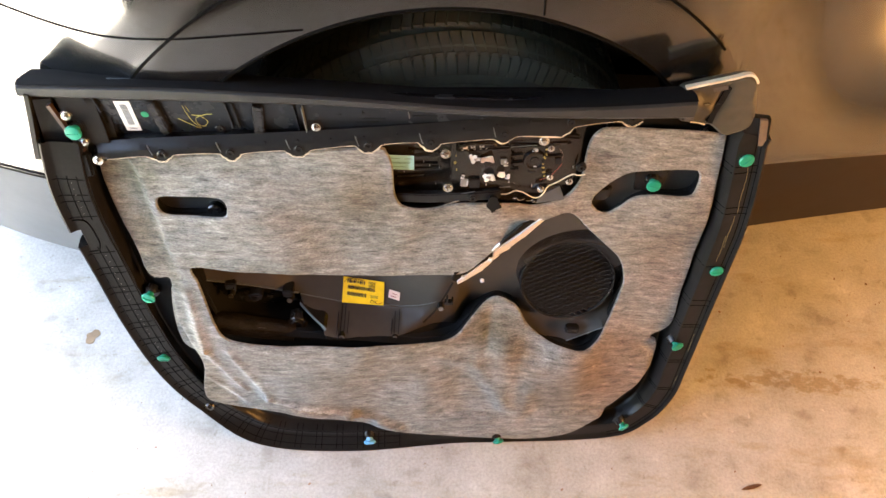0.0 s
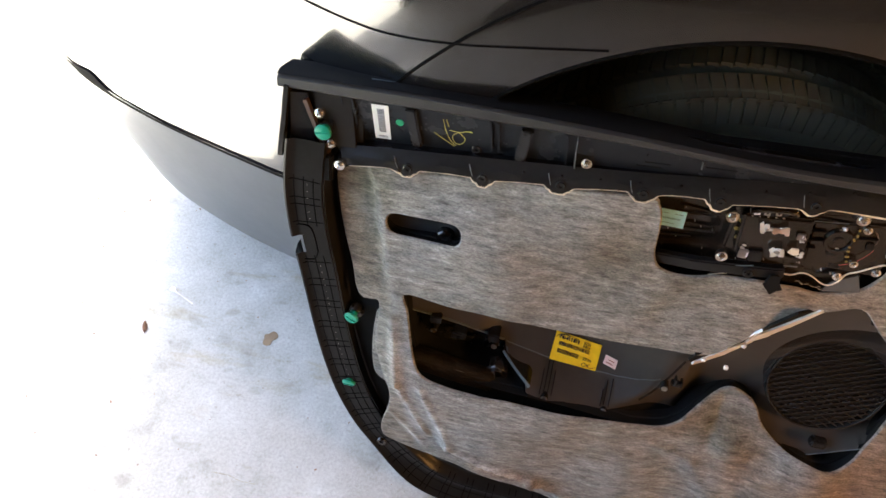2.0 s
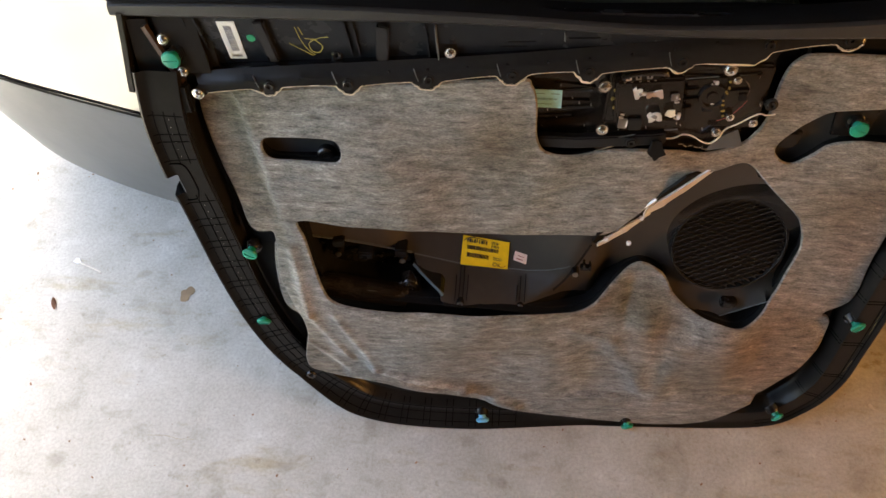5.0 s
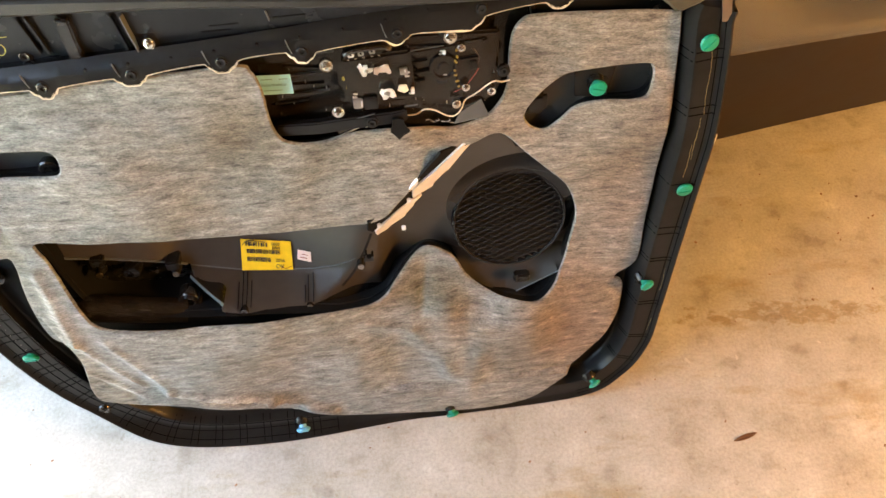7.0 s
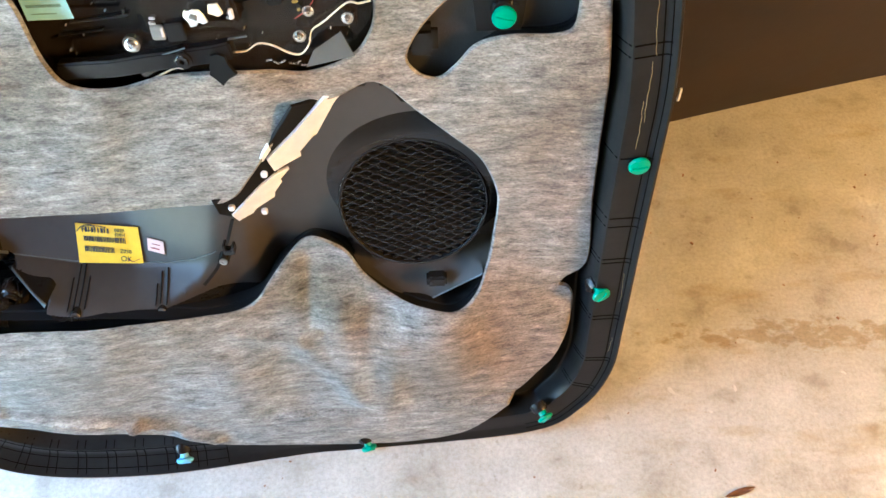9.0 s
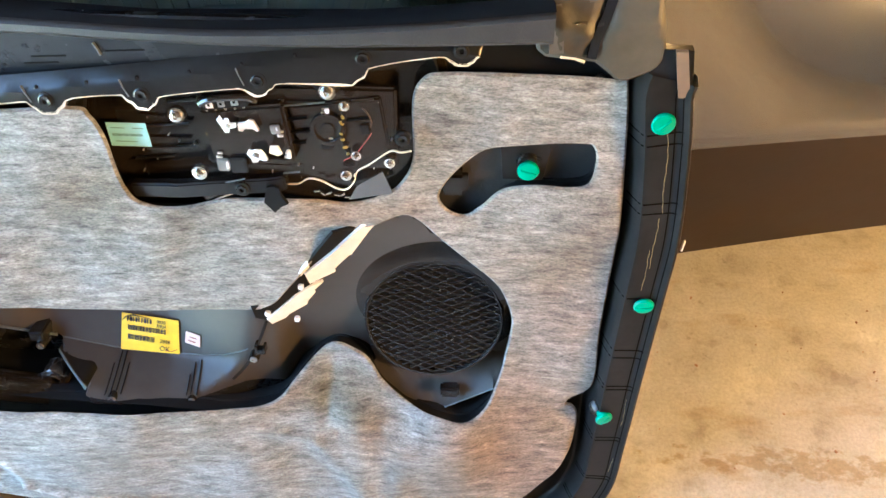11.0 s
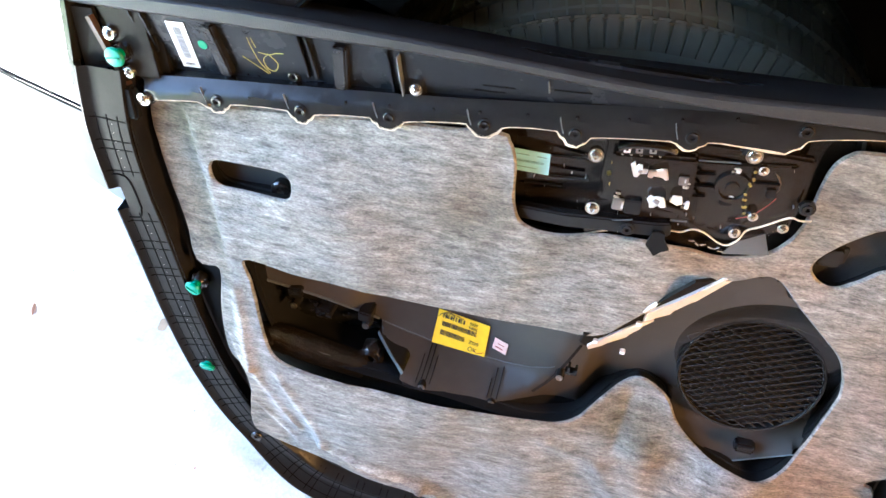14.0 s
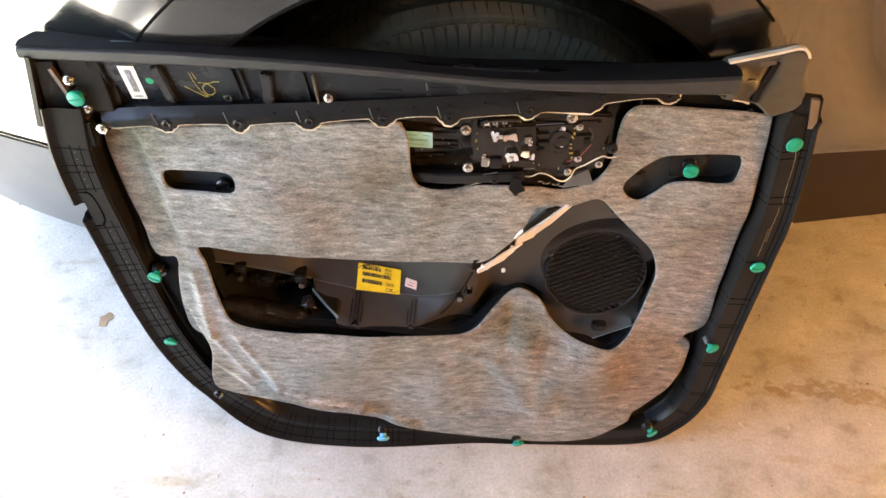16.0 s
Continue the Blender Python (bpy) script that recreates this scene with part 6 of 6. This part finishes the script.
for u, v, s, mat, a in ((0.128, 0.6465, (0.026, 0.006, 0.004), GLOSS, -4), (0.142, 0.6535, (0.004, 0.009, 0.003), WHITE, 0),
                        (0.1325, 0.679, (0.009, 0.009, 0.003), DULL, 6), (0.134, 0.680, (0.003, 0.005, 0.004), WHITE, 6), (0.0785, 0.640, (0.011, 0.013, 0.004), DULL, 0), (0.0825, 0.6405, (0.003, 0.009, 0.005), WHITE, 0),
                        (0.093, 0.640, (0.016, 0.016, 0.005), BLACK, 4), (0.179, 0.6935, (0.004, 0.005, 0.003), WHITE, 0), (0.150, 0.685, (0.020, 0.0022, 0.004), GAP, 8), (0.153, 0.672, (0.018, 0.0022, 0.004), GAP, 8),
                        (0.148, 0.660, (0.018, 0.0022, 0.004), GAP, 6), (0.207, 0.686, (0.022, 0.0018, 0.003), GAP, 8), (0.213, 0.676, (0.008, 0.010, 0.003), BLACK, 8), (0.177, 0.658, (0.012, 0.007, 0.005), BLACK, 4)):
    on_mech("mechanism_piece", (u, v, -0.0255 if u < 0.145 else -0.0365), s, mat, min(s) * 0.25, "", a)
for u in (0.072, 0.080, 0.089, 0.098, 0.106):
    on_mech("solder_point", (u, 0.6945 + (u - 0.07) * 0.12, -0.028), (0.0028, 0.0018, 0.002), STEEL, 0.0004)
wire = bmesh.new()
tube(wire, spline([(0.191, 0.642, -0.036), (0.203, 0.651, -0.033), (0.213, 0.664, -0.033), (0.219, 0.672, -0.036)], 5, False), 0.0004, 6)
part("red_wire", wire, REDINK, mech, "thin red wire")
wire = bmesh.new()
tube(wire, spline([(0.192, 0.698, -0.036), (0.194, 0.688, -0.034), (0.191, 0.675, -0.034), (0.193, 0.660, -0.034), (0.197, 0.648, -0.036)], 5, False), 0.0009, 6)
part("greased_cable", wire, BLACK, mech, "black cable with yellow grease")
for i, (u, v) in enumerate(((0.1925, 0.697), (0.1935, 0.689), (0.192, 0.683), (0.191, 0.672), (0.192, 0.666), (0.194, 0.658), (0.196, 0.651))):
    on_mech("grease_blob", (u, v, -0.0335), (0.0026, 0.0030 + 0.001 * (i % 3), 0.002), GREASE, 0.0006, "yellow grease blob", 20 * i)
bm = bmesh.new()
box(bm, (0.183, 0.727, -0.030), (0.024, 0.020, 0.016), 0.003)
part("screw_tower", bm, BLACK, mech)
for u, v, a in ((0.160, 0.600, 10), (0.166, 0.597, -30), (0.172, 0.598, 25), (0.180, 0.596, -10), (0.186, 0.597, 40), (0.190, 0.594, 0)):
    on_mech("spring_coil", (u, v, -0.046), (0.006, 0.0016, 0.003), STEEL, 0.0005, "bright spring end", a)
bm = bmesh.new()
strip(bm, [(0.050, 0.602, -0.036), (0.070, 0.612, -0.034), (0.098, 0.620, -0.034)], 0.012, 0.008)
bmesh.ops.bevel(bm, geom=bm.edges[:], offset=0.0012, segments=2, affect="EDGES")
part("bracket_bar", bm, GLOSS, mech)
# the pale bracket and chassis lines are painted highlights
for pts, r, mat, nm in (([(0.049, 0.607, -0.028), (0.070, 0.617, -0.026), (0.096, 0.6245, -0.026)], 0.0007, RIB_HIGHLIGHT, "bracket_highlight"), ([(0.052, 0.589, -0.036), (0.066, 0.596, -0.035), (0.080, 0.6015, -0.035), (0.086, 0.600, -0.036)], 0.0009, CREAM, "cream_cord"),
                        ([(0.106, 0.6925, -0.0345), (0.140, 0.698, -0.0345), (0.178, 0.7030, -0.0345)], 0.0007, RIB_HIGHLIGHT, "chassis_highlight"), ([(0.066, 0.6185, -0.0345), (0.105, 0.623, -0.0345), (0.148, 0.6290, -0.0345)], 0.0009, RIB_HIGHLIGHT, "chassis_highlight"),
                        ([(0.068, 0.703, -0.024), (0.078, 0.7085, -0.022), (0.095, 0.7110, -0.022), (0.112, 0.7105, -0.024), (0.118, 0.706, -0.027)], 0.0034, GLOSS, "hose"),
                        ([(0.236, 0.655, -0.044), (0.226, 0.668, -0.040), (0.222, 0.684, -0.040), (0.228, 0.700, -0.042)], 0.0016, GLOSS, "hose"),
                        ([(0.205, 0.700, -0.040), (0.214, 0.694, -0.038), (0.219, 0.682, -0.038), (0.214, 0.668, -0.040)], 0.0007, BROWN, "cable")):
    part(nm, tube(bmesh.new(), spline(pts, 6, False), r, 8), mat, mech)
for u, v, dx, dy in ((0.016, 0.664, 0.05, 0.0012), (0.020, 0.640, 0.052, 0.0012), (0.000, 0.628, 0.04, 0.0012), (0.040, 0.690, 0.03, 0.0012), (0.132, 0.700, 0.016, 0.0014), (0.212, 0.704, 0.020, 0.0012)):
    on_mech("chassis_rib", (u, v, -0.0555 if u < 0.05 else -0.040), (dx, dy, 0.004), SATIN, 0.0004, "", 5)
for u, v, a in ((0.136, 0.672, 8), (0.140, 0.6495, 4), (0.176, 0.6905, 0), (0.0755, 0.6475, 0), (0.1795, 0.6610, 0)):
    on_mech("terminal", (u, v, -0.0265 if u < 0.145 else -0.037), (0.0055, 0.0030, 0.0015), BRIGHT, 0.0004, "pale terminal", a)
    on_mech("terminal", (u + 0.001, v + 0.0042, -0.0265 if u < 0.145 else -0.037), (0.0050, 0.0022, 0.0015), BRIGHT, 0.0004, "pale terminal", a)
pin_bm = bmesh.new()
pin_rnd = random.Random(12)
for _ in range(46):
    u, v = pin_rnd.uniform(-0.02, 0.245), pin_rnd.uniform(0.605, 0.715)
    if 0.070 < u < 0.145 and 0.64 < v < 0.70:
        continue
    w = -0.0415 if 0.06 < u < 0.24 and 0.632 < v < 0.712 else -0.058
    ln = pin_rnd.choice((0.0006, 0.0012, 0.0020))
    box(pin_bm, (u, v, w + 0.0015), (0.0007, ln, 0.004), 0)
tagged(part("pin_tips", pin_bm, BRIGHT, mech, "scattered bright pin tips", False), kind="stuff")
wheel_boss = part("wheel_boss", lathe([(0, 0.003), (0.006, 0.003), (0.0065, 0.001), (0.012, 0.001), (0.0125, 0.004), (0.016, 0.004), (0.0165, 0)], 28), GLOSS, mech)
wheel_boss.location = (0.1785, 0.675, -0.0375)
for u, v in ((0.066, 0.676), (0.064, 0.664), (0.068, 0.652), (0.190, 0.694), (0.189, 0.683), (0.186, 0.668), (0.184, 0.655)):
    on_mech("grease_blob", (u, v, -0.041), (0.004, 0.005, 0.003), GREASE, 0.001, "yellow grease blob")
for u, v, a, ln in ((0.01, 0.650, 0, 0.06), (0.02, 0.672, -6, 0.05), (0.0, 0.625, 2, 0.05), (0.215, 0.69, 80, 0.03), (0.150, 0.700, 0, 0.07), (0.150, 0.655, 2, 0.06)):
    bm = bmesh.new()
    box(bm, (0, 0, 0), (ln, 0.0018, 0.004), 0.0004)
    ob = part("rib", bm, GLOSS, panel)
    ob.location, ob.rotation_euler = (u, v, -0.057 if u < 0.05 or u > 0.2 else -0.041), (0, 0, radians(a))
bm = bmesh.new()
strip(bm, [(-0.02, 0.604, -0.040), (0.03, 0.607, -0.036), (0.06, 0.612, -0.034), (0.12, 0.618, -0.034), (0.135, 0.620, -0.036)], 0.016, 0.010)
bmesh.ops.bevel(bm, geom=bm.edges[:], offset=0.002, segments=2, affect="EDGES")
part("lower_bar", bm, BLACK, panel)
stamp("screw_boss", boss, 0.093, 0.615, -0.022)
stamp("screw_boss", boss, 0.248, 0.668, -0.034)
bm = bmesh.new()
slab(bm, [(0.192, 0.592, -0.044), (0.236, 0.600, -0.046), (0.226, 0.622, -0.050), (0.200, 0.606, -0.048)], 0.003)
part("film_flap", bm, FLAP, panel, "shiny grey film flap")
bm = bmesh.new()
slab(bm, [(0.114, 0.604, -0.016), (0.116, 0.612, -0.017), (0.1175, 0.620, -0.018), (0.124, 0.6215, -0.018), (0.1295, 0.619, -0.018), (0.131, 0.612, -0.017), (0.137, 0.603, -0.016), (0.130, 0.600, -0.015), (0.124, 0.594, -0.014), (0.120, 0.5985, -0.015)], 0.005)
part("foam_tab", bm, LINER, panel, "small black foam tab")

bm = bmesh.new()
slab(bm, [(0.462, 0.715, -0.030), (0.503, 0.715, -0.026), (0.494, 0.764, -0.026), (0.462, 0.764, -0.030)], 0.012)
part("rim_end", bm, BLACK, panel)
bm = bmesh.new()
slab(bm, [(0.489, 0.722, -0.0240), (0.499, 0.722, -0.0230), (0.488, 0.764, -0.0215), (0.478, 0.764, -0.0225)], 0.006)
part("rim_end_strip", bm, TAN, panel, "pale brown plastic strip")

# padded corner piece at the mirror mount
corner = new("mirror_corner")
corner.parent = panel
corner.location = (0.0115, -0.0175, -0.032)
tagged(corner, "dark brown taped foam corner piece with a cream edge")
CORNER = spline([(0.355, 0.818), (0.411, 0.834), (0.428, 0.840), (0.437, 0.838), (0.443, 0.831), (0.448, 0.819), (0.457, 0.781), (0.454, 0.766), (0.437, 0.757), (0.424, 0.754), (0.403, 0.770), (0.360, 0.774), (0.354, 0.785), (0.352, 0.806)], 2)


def corner_w(p):
    w = np.full(len(p), 0.004)
    w += crease(p, (0.365, 0.81), (0.372, 0.775), 0.006, 0.004) + crease(p, (0.408, 0.825), (0.398, 0.775), 0.005, -0.006) + crease(p, (0.42, 0.80), (0.45, 0.805), 0.006, 0.003)
    return w + crease(p, (0.375, 0.80), (0.395, 0.79), 0.008, 0.004)


part("foam", sheet(CORNER, [], corner_w, 0.006, 0.020, 0.003), TAPED, corner)
part("cream_edge", strip(bmesh.new(), spline([(0.353, 0.821, 0.002), (0.411, 0.838, 0.002), (0.429, 0.844, 0.002), (0.440, 0.842, 0.002), (0.447, 0.833, 0.002)], 4, False), 0.0032, 0.0012, 0.007), CREAM, corner)
part("tape", strip(bmesh.new(), [(0.410, 0.826, 0.000), (0.406, 0.806, 0.000), (0.400, 0.788, 0.001), (0.398, 0.772, 0.003)], 0.008, 0.0032), MATT, corner, "black tape")
part("tape", strip(bmesh.new(), [(0.362, 0.816, 0.003), (0.366, 0.795, 0.005), (0.368, 0.776, 0.005)], 0.012, 0.0025), FOIL, corner, "grey creased tape")
part("tape", strip(bmesh.new(), [(0.358, 0.815, 0.002), (0.385, 0.820, 0.002), (0.408, 0.826, 0.002)], 0.006, 0.0020), FOIL, corner, "grey creased tape")
part("staple", strip(bmesh.new(), [(0.381, 0.802, 0.006), (0.385, 0.803, 0.006), (0.390, 0.803, 0.006)], 0.0012, 0.0030), STEEL, corner, "bright staple")
part("cream_edge", strip(bmesh.new(), [(0.372, 0.772, 0.003), (0.384, 0.771, 0.003), (0.393, 0.768, 0.003)], 0.002, 0.0015), CREAM, corner)

# ---- litter on the floor ----


def leaf_mesh(ln, wd):
    bm = bmesh.new()
    rows = []
    for i in range(9):
        s = i / 8
        h = wd * math.sin(math.pi * min(1, s * 0.96 + 0.02)) ** 0.8
        x = (s - 0.5) * ln
        rows.append([bm.verts.new((x, -h, 0.0020 + 0.001 * math.sin(3 * s))), bm.verts.new((x, 0, 0.0010)), bm.verts.new((x, h, 0.0024))])
    for a, b in zip(rows, rows[1:]):
        for k in range(2):
            bm.faces.new((a[k], b[k], b[k + 1], a[k + 1]))
    r = bmesh.ops.solidify(bm, geom=bm.faces[:], thickness=0.0006)
    return bm


def blot_mesh(r, seed, flat=1.0, thick=0.0006):
    """A thin irregular patch."""
    rnd = random.Random(seed)
    bm = bmesh.new()
    n = 22
    k = [rnd.uniform(0, 6.28) for _ in range(3)]
    pts = []
    for i in range(n):
        a = 2 * math.pi * i / n
        q = r * (1 + 0.22 * math.sin(2 * a + k[0]) + 0.14 * math.sin(3 * a + k[1]) + 0.10 * math.sin(5 * a + k[2]))
        pts.append((q * math.cos(a), q * math.sin(a) * flat, thick))
    slab(bm, pts, thick)
    return bm


def lay(ob, x, y, turn, label, category, group=""):
    ob.location, ob.rotation_euler = (x, y, 0.0005), (0, 0, radians(turn))
    return tagged(ob, label, category, group)


lay(part("dry_leaf", leaf_mesh(0.046, 0.0045), LEAFM), 0.704, 0.356, 14, "dry curled brown leaf on the concrete floor", "leaf", "dry leaves on the floor")
lay(part("dry_leaf", leaf_mesh(0.030, 0.005), LEAFM), -0.933, 0.6145, -65, "small dry brown leaf on the concrete floor", "leaf", "dry leaves on the floor")
tw = bmesh.new()
tube(tw, [(-0.028, 0.010, 0.003), (-0.01, 0.004, 0.004), (0.010, -0.003, 0.003), (0.028, -0.010, 0.0025)], 0.0016, 6)
lay(part("twig", tw, TWIG), -0.887, 0.699, 0, "short pale dry twig on the concrete floor", "twig")
lay(part("paper_scrap", blot_mesh(0.0075, 5, 0.8, 0.003), PAPER), -0.916, 0.712, 20, "crumpled scrap of white paper on the floor", "paper scrap")
lay(part("floor_stain", blot_mesh(0.013, 2, 1.2, 0.0003), OIL), -0.670, 0.652, 0, "round brown stain on the concrete floor", "stain", "stains on the floor")

for i, (x, y, r) in enumerate(((0.638, 0.504, 0.008), (0.733, 0.503, 0.006), (0.69, 0.47, 0.004), (0.90, 0.52, 0.005), (-0.98, 0.385, 0.006))):
    lay(part("paint_spot", blot_mesh(r * 0.7, 40 + i, 0.6, 0.0005), PALE), x, y, random.uniform(0, 180), "small white paint spot on the floor", "paint spot", "paint spots on the floor")
rnd = random.Random(4)
bm = bmesh.new()
for _ in range(260):
    x, y = rnd.uniform(-1.25, 1.3), rnd.uniform(0.0, 0.95)
    s = rnd.uniform(0.0008, 0.0026)
    box(bm, (x, y, s * 0.4), (s * rnd.uniform(0.8, 2.2), s, s), 0, Matrix.Rotation(rnd.uniform(0, 3), 4, "Z"))
tagged(part("floor_grit", bm, LEAFM), "scattered dark grit on the concrete floor", "grit", "", "stuff")
crack = bmesh.new()
strip(crack, [(-0.671, 0.3677, 0.0), (-0.64, 0.369, 0.0), (-0.615, 0.364, 0.0), (-0.586, 0.365, 0.0)], 0.0008, 0.0003)
tagged(part("floor_crack", crack, RUST), "fine dark crack in the concrete floor", "crack", "", "structure")
